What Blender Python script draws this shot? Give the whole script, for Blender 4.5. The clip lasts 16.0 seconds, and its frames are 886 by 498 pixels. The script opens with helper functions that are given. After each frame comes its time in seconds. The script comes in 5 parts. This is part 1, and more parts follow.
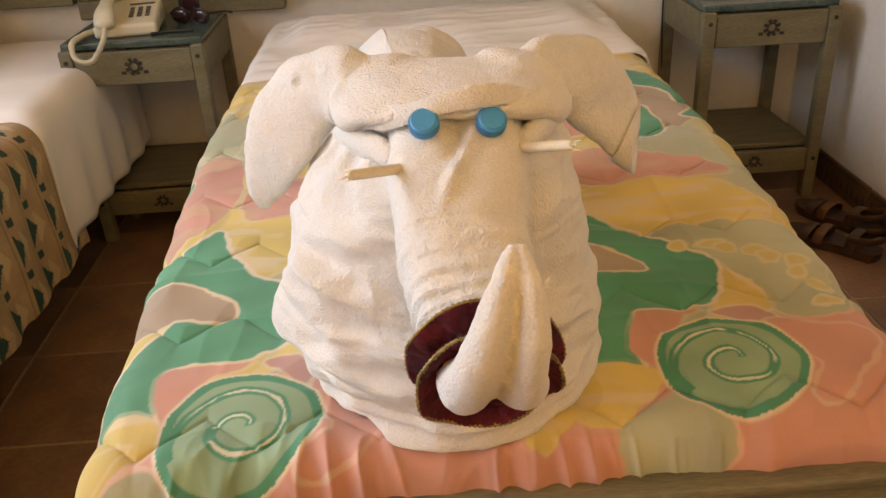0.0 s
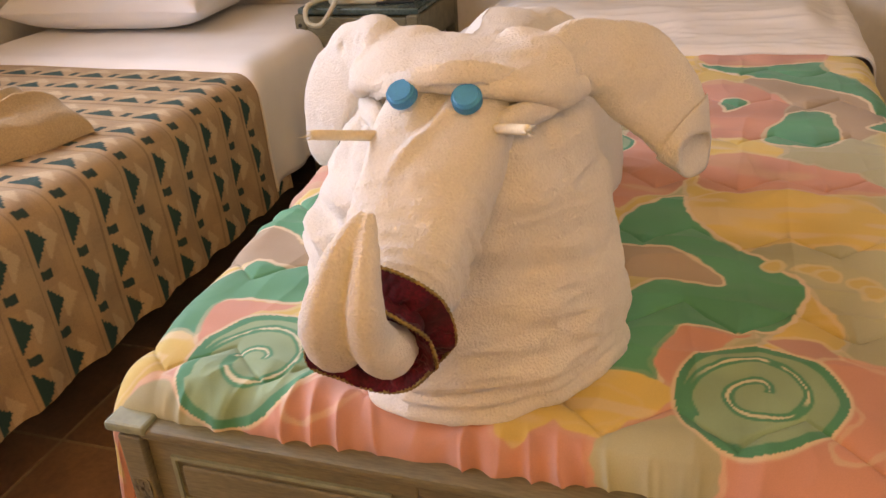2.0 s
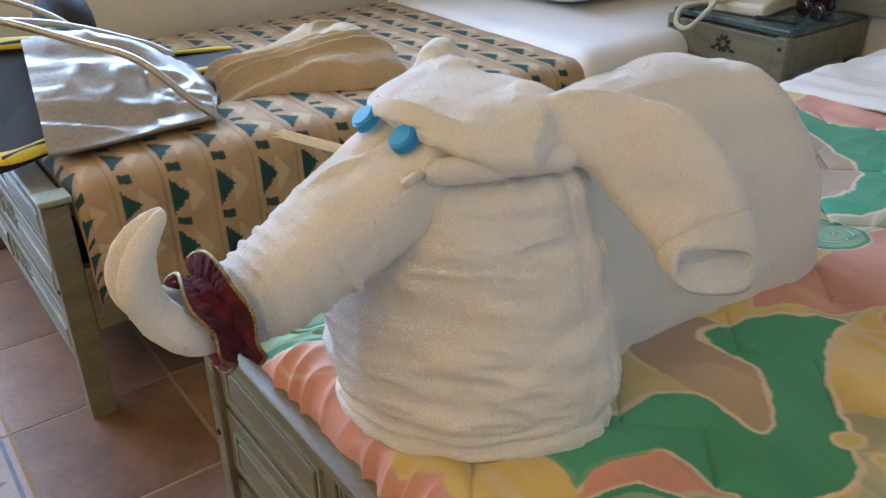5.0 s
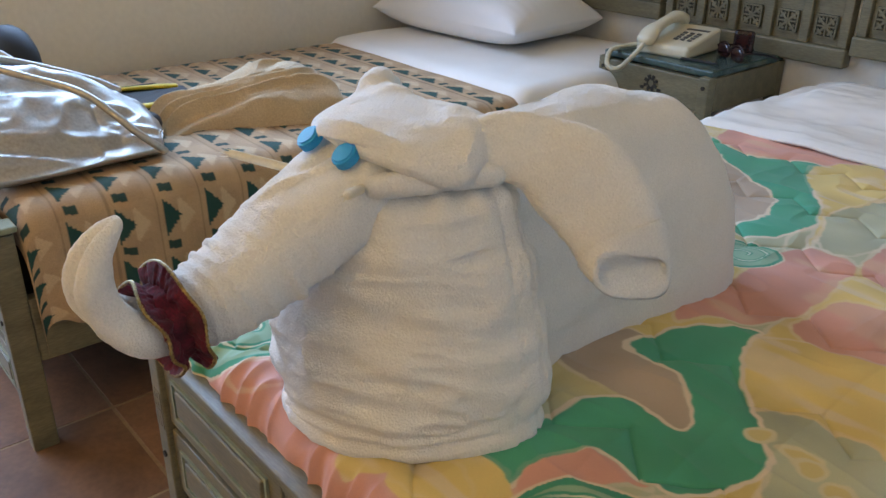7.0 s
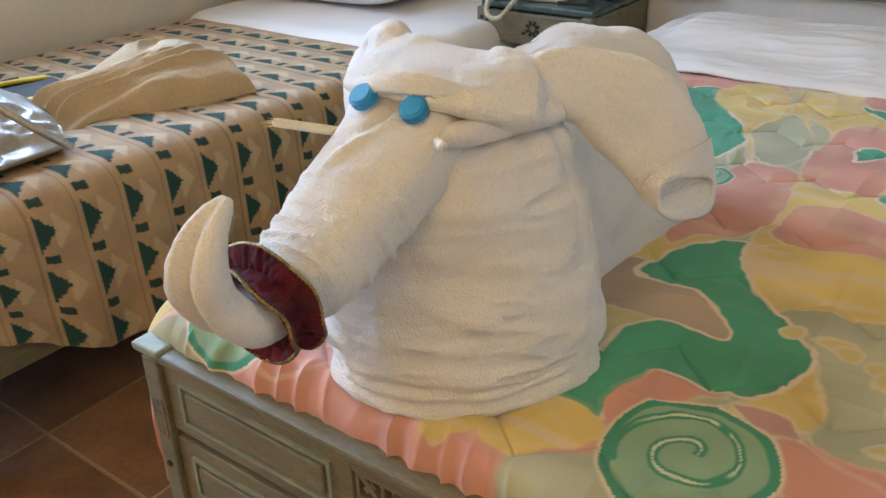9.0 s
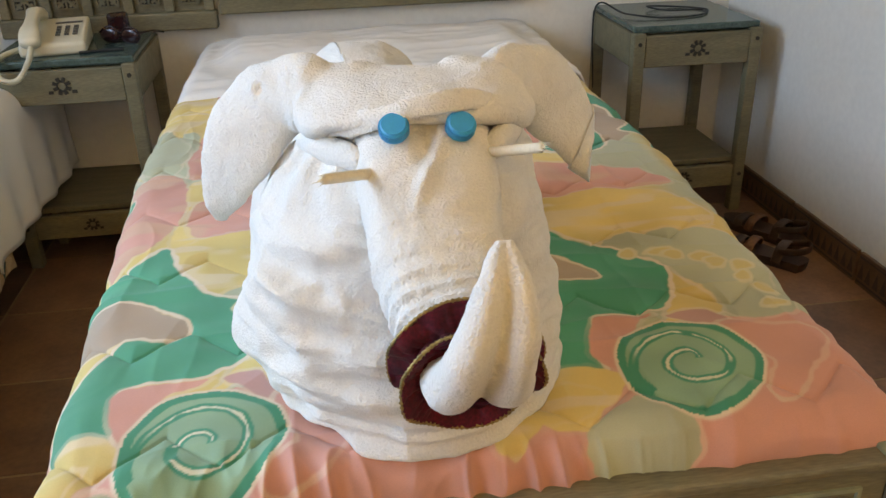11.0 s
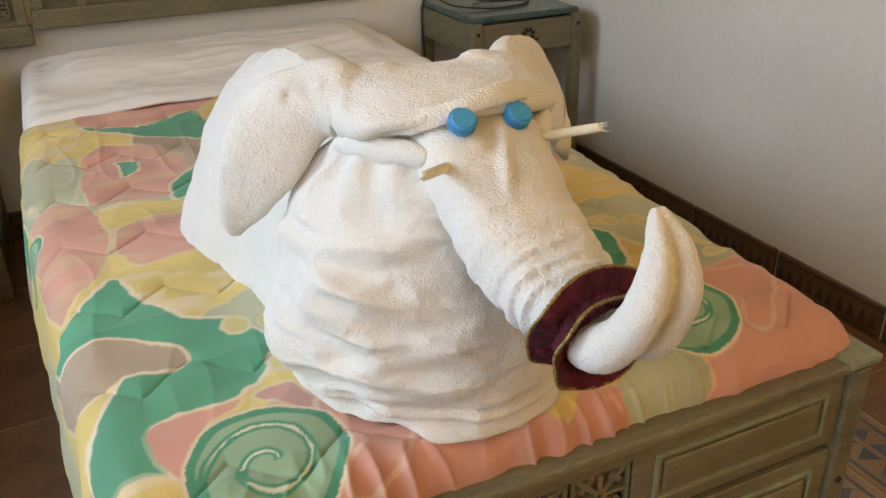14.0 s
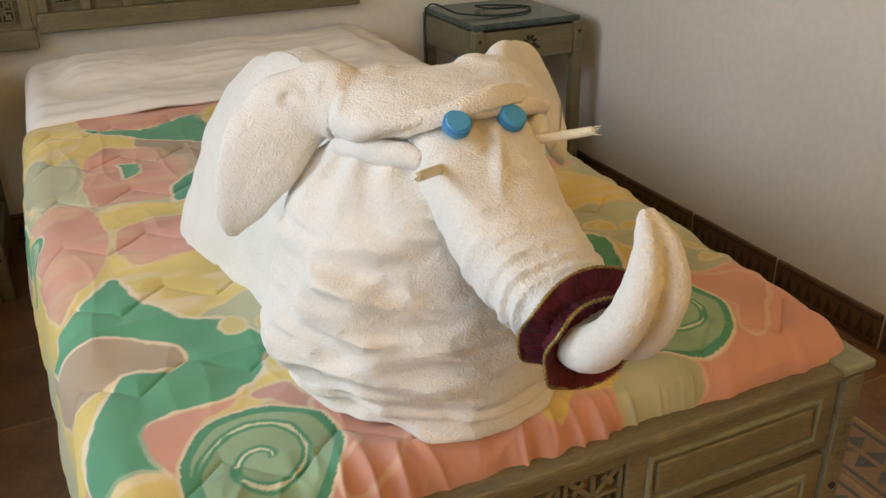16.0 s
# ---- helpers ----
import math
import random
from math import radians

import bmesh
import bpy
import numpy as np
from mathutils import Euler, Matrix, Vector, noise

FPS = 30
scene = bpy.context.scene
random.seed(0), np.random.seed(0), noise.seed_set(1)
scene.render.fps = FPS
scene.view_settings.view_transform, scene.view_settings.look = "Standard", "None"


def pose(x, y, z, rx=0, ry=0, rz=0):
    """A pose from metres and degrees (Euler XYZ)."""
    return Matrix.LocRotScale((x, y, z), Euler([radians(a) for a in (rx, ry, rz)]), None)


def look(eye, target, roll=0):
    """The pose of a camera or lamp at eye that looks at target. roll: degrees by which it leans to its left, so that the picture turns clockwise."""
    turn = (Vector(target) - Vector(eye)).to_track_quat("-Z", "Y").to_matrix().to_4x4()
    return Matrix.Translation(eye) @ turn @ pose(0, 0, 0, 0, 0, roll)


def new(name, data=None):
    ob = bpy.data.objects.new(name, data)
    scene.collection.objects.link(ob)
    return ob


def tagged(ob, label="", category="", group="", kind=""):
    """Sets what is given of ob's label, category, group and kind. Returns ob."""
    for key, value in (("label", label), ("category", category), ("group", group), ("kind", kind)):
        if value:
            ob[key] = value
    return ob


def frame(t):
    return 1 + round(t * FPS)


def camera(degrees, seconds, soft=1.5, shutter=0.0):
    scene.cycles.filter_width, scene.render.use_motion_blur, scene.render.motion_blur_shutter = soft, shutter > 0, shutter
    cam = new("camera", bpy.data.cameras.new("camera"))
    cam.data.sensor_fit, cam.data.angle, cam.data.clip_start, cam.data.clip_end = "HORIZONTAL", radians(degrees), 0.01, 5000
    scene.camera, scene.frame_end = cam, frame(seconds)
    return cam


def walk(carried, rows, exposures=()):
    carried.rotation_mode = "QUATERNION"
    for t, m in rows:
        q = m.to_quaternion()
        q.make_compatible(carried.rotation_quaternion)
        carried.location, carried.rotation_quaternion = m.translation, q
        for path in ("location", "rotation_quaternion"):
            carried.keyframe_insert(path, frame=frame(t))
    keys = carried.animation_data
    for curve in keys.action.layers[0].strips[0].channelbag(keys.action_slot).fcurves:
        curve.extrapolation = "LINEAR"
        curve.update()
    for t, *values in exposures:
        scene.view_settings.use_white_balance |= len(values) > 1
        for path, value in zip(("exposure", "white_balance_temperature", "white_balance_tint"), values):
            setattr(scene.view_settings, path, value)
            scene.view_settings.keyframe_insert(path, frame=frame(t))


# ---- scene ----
cam = camera(55.7, 16.0)
EXPOSURES = [(0.0, 0.12, 13500, 34), (1.0, 0.15, 13100, 41), (1.5, 0.15, 12800, 42), (2.0, 0.28, 12300, 41), (3.0, 0.33, 10900, 38), (3.5, 0.28, 10300, 37), (4.2, 0.32, 7900, 24),
             (6.3, 0.15, 7000, 20), (7.0, 0.15, 7100, 20), (7.6, 0.4, 7300, 21), (8.2, 0.42, 7400, 21), (10.3, 0.2, 8300, 19), (11.0, 0.2, 8700, 20), (12.2, 0.08, 9800, 22), (13.0, 0.02, 10300, 22), (14.0, 0.02, 10700, 23), (14.6, -0.2, 11900, 24), (16.0, -0.07, 12200, 24)]
PATH = [
    (0, (-0.105, -0.615, 1.102), (-0.045, 1.158, 0.179), -3.0),
    (0.5, (-0.091, -0.64, 1.11), (-0.016, 1.144, 0.208), -3.2),
    (1, (0.022, -0.682, 1.103), (-0.142, 1.098, 0.205), -1.7),
    (1.5, (0.101, -0.686, 1.104), (-0.28, 1.069, 0.224), -2.6),
    (2, (0.168, -0.595, 1.082), (-0.411, 1.084, 0.161), -3.9),
    (2.5, (0.221, -0.536, 1.086), (-0.556, 1.049, 0.147), -5.7),
    (3, (0.347, -0.484, 1.105), (-0.703, 0.916, 0.135), -1.4),
    (3.5, (0.396, -0.418, 1.099), (-0.772, 0.872, 0.115), -2.0),
    (4, (0.421, -0.338, 1.11), (-0.841, 0.838, 0.099), -2.1),
    (6.3, (0.68, -0.304, 1.131), (-0.819, 0.714, 0.286), 1.0),
    (6.5, (0.671, -0.308, 1.129), (-0.805, 0.743, 0.282), 1.3),
    (7, (0.606, -0.346, 1.125), (-0.765, 0.834, 0.271), 0.9),
    (7.5, (0.527, -0.391, 1.122), (-0.657, 0.955, 0.236), -0.4),
    (8, (0.544, -0.426, 1.12), (-0.666, 0.89, 0.222), 0.0),
    (8.2, (0.542, -0.433, 1.116), (-0.678, 0.864, 0.207), -0.7),
    (10.3, (0.009, -0.609, 1.09), (-0.222, 1.143, 0.153), -4.5),
    (10.5, (-0.056, -0.6, 1.089), (-0.128, 1.163, 0.146), -4.9),
    (11, (-0.145, -0.618, 1.087), (0.092, 1.164, 0.21), -1.6),
    (11.5, (-0.222, -0.635, 1.09), (0.177, 1.108, 0.194), -2.9),
    (12, (-0.309, -0.563, 1.095), (0.319, 1.113, 0.203), -4.4),
    (12.5, (-0.36, -0.542, 1.1), (0.388, 1.091, 0.219), -2.7),
    (13, (-0.394, -0.557, 1.108), (0.369, 1.063, 0.216), -1.9),
    (13.5, (-0.405, -0.571, 1.105), (0.344, 1.059, 0.221), -1.6),
    (14, (-0.411, -0.579, 1.101), (0.325, 1.052, 0.207), -1.5),
    (14.5, (-0.407, -0.586, 1.076), (0.288, 1.015, 0.1), -2.3),
    (15, (-0.402, -0.587, 1.078), (0.287, 1.016, 0.1), -2.8),
    (15.5, (-0.404, -0.59, 1.091), (0.308, 1.038, 0.172), -2.1),
    (16, (-0.408, -0.592, 1.099), (0.325, 1.048, 0.222), -1.1),
]
walk(cam, [(t, look(eye, target, roll)) for t, eye, target, roll in PATH], EXPOSURES)

# ---- light ----
world = bpy.data.worlds.new("daylight")
scene.world = world
world.use_nodes = True
wn = world.node_tree
sky = wn.nodes.new("ShaderNodeTexSky")
sky.sky_type, sky.sun_disc = "NISHITA", False
sky.sun_elevation, sky.sun_rotation = radians(50), radians(250)
wn.links.new(sky.outputs[0], wn.nodes["Background"].inputs[0])
wn.nodes["Background"].inputs[1].default_value = 0.12


def window_lamp(name, eye, target, wide, high, watts, colour, spread=radians(180)):
    data = bpy.data.lights.new(name, "AREA")
    data.shape, data.size, data.size_y, data.energy, data.color = "RECTANGLE", wide, high, watts, colour
    data.spread = spread
    lamp = new(name, data)
    lamp.matrix_world = look(eye, target)
    return lamp


window_lamp("door_daylight", (-2.03, -0.56, 1.08), (-0.1, 0.2, 0.7), 0.86, 1.95, 22, (0.32, 0.59, 1.0), radians(150))
# key from an unseen, assumed window: lights the left flanks, spares the footboard
window_lamp("assumed_window_daylight", (-2.03, 0.72, 1.60), (-0.1, 0.35, 0.65), 1.15, 1.0, 26, (0.32, 0.59, 1.0), radians(120))
# added warm fill in an unseen window, tilted up to bounce off the ceiling
window_lamp("south_warm_fill", (0.25, -4.17, 1.5), (0.28, -2.9, 2.6), 1.4, 1.15, 66, (0.95, 0.86, 0.47), radians(95))


# ---- small tools ----
def vnoise(p, scale, seed=0):
    """Smooth value noise in -1..1 at the points p (N, 3)."""
    q = np.asarray(p, float) * scale + seed * 17.31
    i = np.floor(q).astype(np.int64)
    w = q - i
    w = w * w * (3 - 2 * w)
    total = np.zeros(len(q))
    for dx in (0, 1):
        for dy in (0, 1):
            for dz in (0, 1):
                n = (i[:, 0] + dx) * 374761393 + (i[:, 1] + dy) * 668265263 + (i[:, 2] + dz) * 2147483647 + seed * 974711
                n = (n ^ (n >> 13)) * 1274126177
                n = (n ^ (n >> 16)) & 0xFFFF
                k = (w[:, 0] if dx else 1 - w[:, 0]) * (w[:, 1] if dy else 1 - w[:, 1]) * (w[:, 2] if dz else 1 - w[:, 2])
                total += k * (n / 32767.5 - 1)
    return total


def step(a, b, x):
    w = np.clip((np.asarray(x, float) - a) / (b - a), 0, 1)
    return w * w * (3 - 2 * w)


def mesh_of(name, verts, faces, material=None, smooth=True):
    me = bpy.data.meshes.new(name)
    me.from_pydata([tuple(v) for v in np.asarray(verts, float).tolist()], [], [tuple(f) for f in np.asarray(faces).tolist()] if isinstance(faces, np.ndarray) else faces)
    if material:
        me.materials.append(material)
    if smooth:
        me.polygons.foreach_set("use_smooth", [True] * len(me.polygons))
    me.update()
    return me


def put(name, verts, faces, material, parent=None, label="", smooth=True):
    ob = new(name, mesh_of(name, verts, faces, material, smooth))
    ob.parent = parent
    return tagged(ob, label)


def part(name, bm, material, parent=None, label="", smooth=False):
    """One bmesh as one mesh object under a thing."""
    me = bpy.data.meshes.new(name)
    bmesh.ops.recalc_face_normals(bm, faces=bm.faces)
    bm.to_mesh(me)
    bm.free()
    me.materials.append(material)
    if smooth:
        me.polygons.foreach_set("use_smooth", [True] * len(me.polygons))
    ob = new(name, me)
    ob.parent = parent
    return tagged(ob, label)


def thing(name, place, label, category, group="", turn=0):
    ob = new(name)
    ob.empty_display_size = 0.05
    ob.matrix_world = pose(*place, 0, 0, turn)
    return tagged(ob, label, category, group)


def box(bm, lo, hi, bevel=0.0, m=None, segments=2):
    lo, hi = Vector(lo), Vector(hi)
    made = bmesh.ops.create_cube(bm, size=1.0, matrix=Matrix.Translation((lo + hi) / 2) @ Matrix.Diagonal((*(hi - lo), 1)))["verts"]
    if bevel:
        edges = list({e for v in made for e in v.link_edges})
        made = [v for f in bmesh.ops.bevel(bm, geom=edges, offset=bevel, segments=segments, affect="EDGES", profile=0.5)["faces"] for v in f.verts]
    if m is not None:
        island = set(made)
        grow = list(made)
        while grow:
            for e in grow.pop().link_edges:
                for v in e.verts:
                    if v not in island:
                        island.add(v)
                        grow.append(v)
        bmesh.ops.transform(bm, matrix=m, verts=list(island))
    return bm


def boxes(*items, bevel=0.0, m=None):
    bm = bmesh.new()
    for lo, hi in items:
        box(bm, lo, hi, bevel, m)
    return bm


def smooth_path(points, n):
    """n places on a smooth line through the points (and what else their rows hold)."""
    p = np.asarray(points, float)
    q = np.vstack([2 * p[0] - p[1], p, 2 * p[-1] - p[-2]])
    out = []
    for s in np.linspace(0, len(p) - 1 - 1e-9, n):
        k = int(s)
        w = s - k
        a, b, c, d = q[k:k + 4]
        out.append(0.5 * (2 * b + (c - a) * w + (2 * a - 5 * b + 4 * c - d) * w * w + (3 * b - a - 3 * c + d) * w ** 3))
    return np.array(out)


def grid_faces(rows, cols, wrap=False):
    last = cols if wrap else cols - 1
    j, i = np.meshgrid(np.arange(rows - 1), np.arange(last), indexing="ij")
    i2 = (i + 1) % cols
    return np.stack([j * cols + i, j * cols + i2, (j + 1) * cols + i2, (j + 1) * cols + i], -1).reshape(-1, 4)


def tube(rows, wide=(1, 0, 0), n=40, around=28, power=2.0):
    """A closed tube along rows of (x, y, z, half width, half thickness)."""
    p = smooth_path(rows, n)
    spine, a, b = p[:, :3], np.maximum(p[:, 3], 0.002), np.maximum(p[:, 4], 0.002)
    t = np.gradient(spine, axis=0)
    t /= np.linalg.norm(t, axis=1)[:, None]
    w = np.asarray(wide, float)
    w = np.array([w] * n) if w.ndim == 1 else smooth_path(w, n)
    u = w - (w * t).sum(1)[:, None] * t
    u /= np.linalg.norm(u, axis=1)[:, None]
    v = np.cross(t, u)
    th = np.linspace(0, 2 * np.pi, around, endpoint=False)
    c, s = np.cos(th), np.sin(th)
    c, s = np.sign(c) * abs(c) ** (2 / power), np.sign(s) * abs(s) ** (2 / power)
    rings = []
    for k in range(n):
        rings.append(spine[k] + np.outer(c * a[k], u[k]) + np.outer(s * b[k], v[k]))
    for end, sign in ((0, -1), (-1, 1)):
        for f_, d_ in ((0.75, 0.5), (0.35, 0.85)):
            ring = spine[end] + np.outer(c * a[end] * f_, u[end]) + np.outer(s * b[end] * f_, v[end]) + sign * t[end] * min(a[end], b[end]) * d_ * 0.8
            rings = [ring] + rings if sign < 0 else rings + [ring]
        # the second cap ring lies outside the first
    verts = np.concatenate(rings)
    count = len(rings)
    faces = grid_faces(count, around, True).tolist()
    faces.append(list(range(around))[::-1])
    faces.append([(count - 1) * around + k for k in range(around)])
    return verts, faces


def ball(centre, radii, n=24):
    th = np.linspace(0, 2 * np.pi, n * 2, endpoint=False)
    ph = np.linspace(-np.pi / 2 + 0.05, np.pi / 2 - 0.05, n)
    verts = [(centre[0] + radii[0] * np.cos(a) * np.cos(b), centre[1] + radii[1] * np.sin(a) * np.cos(b), centre[2] + radii[2] * np.sin(b)) for b in ph for a in th]
    faces = grid_faces(n, n * 2, True).tolist()
    faces.append(list(range(n * 2))[::-1])
    faces.append([(n - 1) * n * 2 + k for k in range(n * 2)])
    return np.array(verts), faces


def fused(pieces, voxel, rounds):
    """The pieces grown together into one skin: vertices, normals and faces."""
    verts, faces, start = [], [], 0
    for v, f in pieces:
        verts.append(v)
        faces += [[k + start for k in face] for face in f]
        start += len(v)
    me = mesh_of("skin", np.concatenate(verts), faces)
    bm = bmesh.new()
    bm.from_mesh(me)
    bmesh.ops.recalc_face_normals(bm, faces=bm.faces)
    bm.to_mesh(me)
    bm.free()
    ob = new("skin", me)
    m = ob.modifiers.new("remesh", "REMESH")
    m.mode, m.voxel_size = "VOXEL", voxel
    m = ob.modifiers.new("smooth", "SMOOTH")
    m.factor, m.iterations = 0.5, rounds
    done = bpy.data.meshes.new_from_object(ob.evaluated_get(bpy.context.evaluated_depsgraph_get()))
    n = len(done.vertices)
    v, nor = np.empty(n * 3), np.empty(n * 3)
    done.vertices.foreach_get("co", v)
    done.vertices.foreach_get("normal", nor)
    f = [tuple(p.vertices) for p in done.polygons]
    bpy.data.objects.remove(ob)
    bpy.data.meshes.remove(me)
    bpy.data.meshes.remove(done)
    return v.reshape(-1, 3), nor.reshape(-1, 3), f


def normals_of(v, rows, cols, wrap=False):
    g = v.reshape(rows, cols, 3)
    if wrap:
        du = np.roll(g, -1, 1) - np.roll(g, 1, 1)
    else:
        du = np.gradient(g, axis=1)
    n = np.cross(du, np.gradient(g, axis=0))
    n /= np.maximum(np.linalg.norm(n, axis=2), 1e-9)[..., None]
    return n.reshape(-1, 3)


def wire(name, points, radius, material, parent=None, label="", n=60):
    """A round cord through the points."""
    v, f = tube([(*p, radius, radius) for p in points], (0.31, 0.22, 0.93), n, 8)
    return put(name, v, f, material, parent, label)


# ---- materials ----
def material(name, colour, rough=0.6, other=None, amount=0.5, scale=8.0, fine=120.0, bump=0.2, bump_depth=0.002, metal=0.0, attribute="", sheen=0.0, coat=0.0, stretch=(1, 1, 1), random=0.0, fine_mix=0.12):
    mat = bpy.data.materials.new(name)
    mat.use_nodes = True
    nt = mat.node_tree
    N, L = nt.nodes, nt.links
    bsdf = N["Principled BSDF"]
    co = N.new("ShaderNodeTexCoord")
    mp = N.new("ShaderNodeMapping")
    mp.inputs["Scale"].default_value = stretch
    L.new(co.outputs["Object"], mp.inputs[0])
    big = N.new("ShaderNodeTexNoise")
    big.inputs["Scale"].default_value, big.inputs["Detail"].default_value = scale, 5
    small = N.new("ShaderNodeTexNoise")
    small.inputs["Scale"].default_value, small.inputs["Detail"].default_value = fine, 3
    L.new(mp.outputs[0], big.inputs["Vector"])
    L.new(mp.outputs[0], small.inputs["Vector"])
    ramp = N.new("ShaderNodeMapRange")
    ramp.inputs["From Min"].default_value, ramp.inputs["From Max"].default_value = 0.35, 0.68
    ramp.inputs["To Max"].default_value = amount
    L.new(big.outputs[0], ramp.inputs[0])
    mix = N.new("ShaderNodeMix")
    mix.data_type = "RGBA"
    L.new(ramp.outputs[0], mix.inputs["Factor"])
    other = other or tuple(c * 0.72 for c in colour)
    if attribute:
        at = N.new("ShaderNodeAttribute")
        at.attribute_name = attribute
        dark = N.new("ShaderNodeMix")
        dark.data_type, dark.blend_type = "RGBA", "MULTIPLY"
        dark.inputs["Factor"].default_value = 1.0
        dark.inputs["B"].default_value = (*other, 1)
        L.new(at.outputs["Color"], mix.inputs["A"])
        L.new(at.outputs["Color"], dark.inputs["A"])
        L.new(dark.outputs["Result"], mix.inputs["B"])
    else:
        mix.inputs["A"].default_value, mix.inputs["B"].default_value = (*colour, 1), (*other, 1)
    grain = N.new("ShaderNodeMix")
    grain.data_type, grain.blend_type = "RGBA", "MULTIPLY"
    grain.inputs["Factor"].default_value = 1.0
    gr = N.new("ShaderNodeMapRange")
    gr.inputs["From Min"].default_value, gr.inputs["From Max"].default_value = 0.3, 0.7
    gr.inputs["To Min"].default_value, gr.inputs["To Max"].default_value = 1 - fine_mix, 1 + fine_mix
    L.new(small.outputs[0], gr.inputs[0])
    L.new(mix.outputs["Result"], grain.inputs["A"])
    L.new(gr.outputs[0], grain.inputs["B"])
    last = grain.outputs["Result"]
    if random:
        info = N.new("ShaderNodeObjectInfo")
        rr = N.new("ShaderNodeMapRange")
        rr.inputs["To Min"].default_value, rr.inputs["To Max"].default_value = 1 - random, 1 + random
        L.new(info.outputs["Random"], rr.inputs[0])
        vary = N.new("ShaderNodeMix")
        vary.data_type, vary.blend_type = "RGBA", "MULTIPLY"
        vary.inputs["Factor"].default_value = 1.0
        L.new(last, vary.inputs["A"])
        L.new(rr.outputs[0], vary.inputs["B"])
        last = vary.outputs["Result"]
    L.new(last, bsdf.inputs["Base Color"])
    bsdf.inputs["Roughness"].default_value, bsdf.inputs["Metallic"].default_value = rough, metal
    bsdf.inputs["Sheen Weight"].default_value, bsdf.inputs["Coat Weight"].default_value = sheen, coat
    if bump:
        bp = N.new("ShaderNodeBump")
        bp.inputs["Strength"].default_value, bp.inputs["Distance"].default_value = bump, bump_depth
        L.new(small.outputs[0], bp.inputs["Height"])
        L.new(bp.outputs[0], bsdf.inputs["Normal"])
    return mat


M_TERRY = material("terry", (0.75, 0.715, 0.655), 0.95, (0.68, 0.64, 0.575), 0.5, 14, 430, 0.6, 0.0042, sheen=0.25, fine_mix=0.06)
M_QUILT = material("printed_cotton", (1, 1, 1), 0.85, (0.9, 0.89, 0.86), 0.6, 9, 900, 0.12, 0.0006, attribute="pattern", sheen=0.1, fine_mix=0.05)
M_WOVEN = material("woven_bedspread", (1, 1, 1), 0.92, (0.88, 0.86, 0.82), 0.6, 12, 500, 0.5, 0.0015, attribute="pattern", fine_mix=0.14)
M_SHEET = material("white_sheet", (0.78, 0.75, 0.71), 0.85, (0.70, 0.66, 0.61), 0.5, 6, 600, 0.15, 0.0006, fine_mix=0.03)
M_PILLOW = material("white_pillowcase", (0.80, 0.79, 0.79), 0.85, (0.73, 0.72, 0.72), 0.4, 7, 600, 0.15, 0.0006, fine_mix=0.03)
M_WOOD = material("green_stained_wood", (0.19, 0.163, 0.094), 0.5, (0.125, 0.105, 0.058), 0.8, 5, 60, 0.25, 0.0015, stretch=(1, 1, 6), fine_mix=0.2, coat=0.04)
M_WOOD_L = material("green_stained_wood_lengthwise", (0.19, 0.163, 0.094), 0.5, (0.125, 0.105, 0.058), 0.8, 5, 60, 0.25, 0.0015, stretch=(1, 6, 6), fine_mix=0.2, coat=0.04)
M_WORN = material("worn_green_edge", (0.27, 0.29, 0.19), 0.5, (0.18, 0.19, 0.115), 0.7, 14, 90, 0.25, 0.001)
# near-black: painted shade in carved openings, also bolts and slats
M_DARK = material("dark_shade_and_fittings", (0.035, 0.028, 0.018), 0.9, fine=60)
M_MARBLE = material("green_marble", (0.030, 0.060, 0.050), 0.22, (0.075, 0.115, 0.10), 0.9, 22, 160, 0.05, 0.0005, fine_mix=0.35)
M_PLASTER = material("white_plaster", (0.76, 0.735, 0.68), 0.9, (0.69, 0.66, 0.60), 0.6, 2.5, 55, 0.25, 0.003, fine_mix=0.03)
M_TILE = material("terracotta_tile", (0.25, 0.135, 0.08), 0.36, (0.15, 0.08, 0.05), 0.9, 9, 70, 0.15, 0.001, random=0.18, coat=0.1, fine_mix=0.15)
M_GROUT = material("grout", (0.34, 0.25, 0.16), 0.9, fine=90)
M_DECO = material("border_tile", (0.30, 0.19, 0.12), 0.4, (0.20, 0.12, 0.08), 0.6, 12, 70, 0.1, 0.001, random=0.1, coat=0.2)
M_DECO_BLUE = material("border_tile_blue", (0.085, 0.105, 0.12), 0.4, (0.05, 0.06, 0.07), 0.6, 30, 90, 0.1, 0.001)
M_SKIRT = material("skirting_tile", (0.17, 0.10, 0.058), 0.4, (0.11, 0.062, 0.038), 0.8, 14, 80, 0.12, 0.001, random=0.12, coat=0.2)
M_SKIRT_D = material("skirting_motif", (0.045, 0.032, 0.026), 0.4, (0.075, 0.05, 0.04), 0.6, 30, 90)
M_BLUE = material("blue_plastic", (0.006, 0.32, 0.60), 0.42, (0.005, 0.28, 0.55), 0.4, 30, 300, 0.08, 0.0004, fine_mix=0.04)
M_VELVET = material("burgundy_velvet", (0.13, 0.004, 0.016), 0.9, (0.045, 0.0015, 0.006), 0.95, 45, 400, 0.5, 0.001, sheen=0.04, fine_mix=0.35)
M_GOLD = material("gold_braid", (0.42, 0.29, 0.10), 0.4, (0.12, 0.08, 0.03), 0.8, 260, 600, 0.6, 0.001, metal=0.7)
M_PAPER = material("cream_paper_roll", (0.74, 0.66, 0.50), 0.75, (0.66, 0.57, 0.41), 0.5, 40, 300, 0.2, 0.0005, fine_mix=0.05)
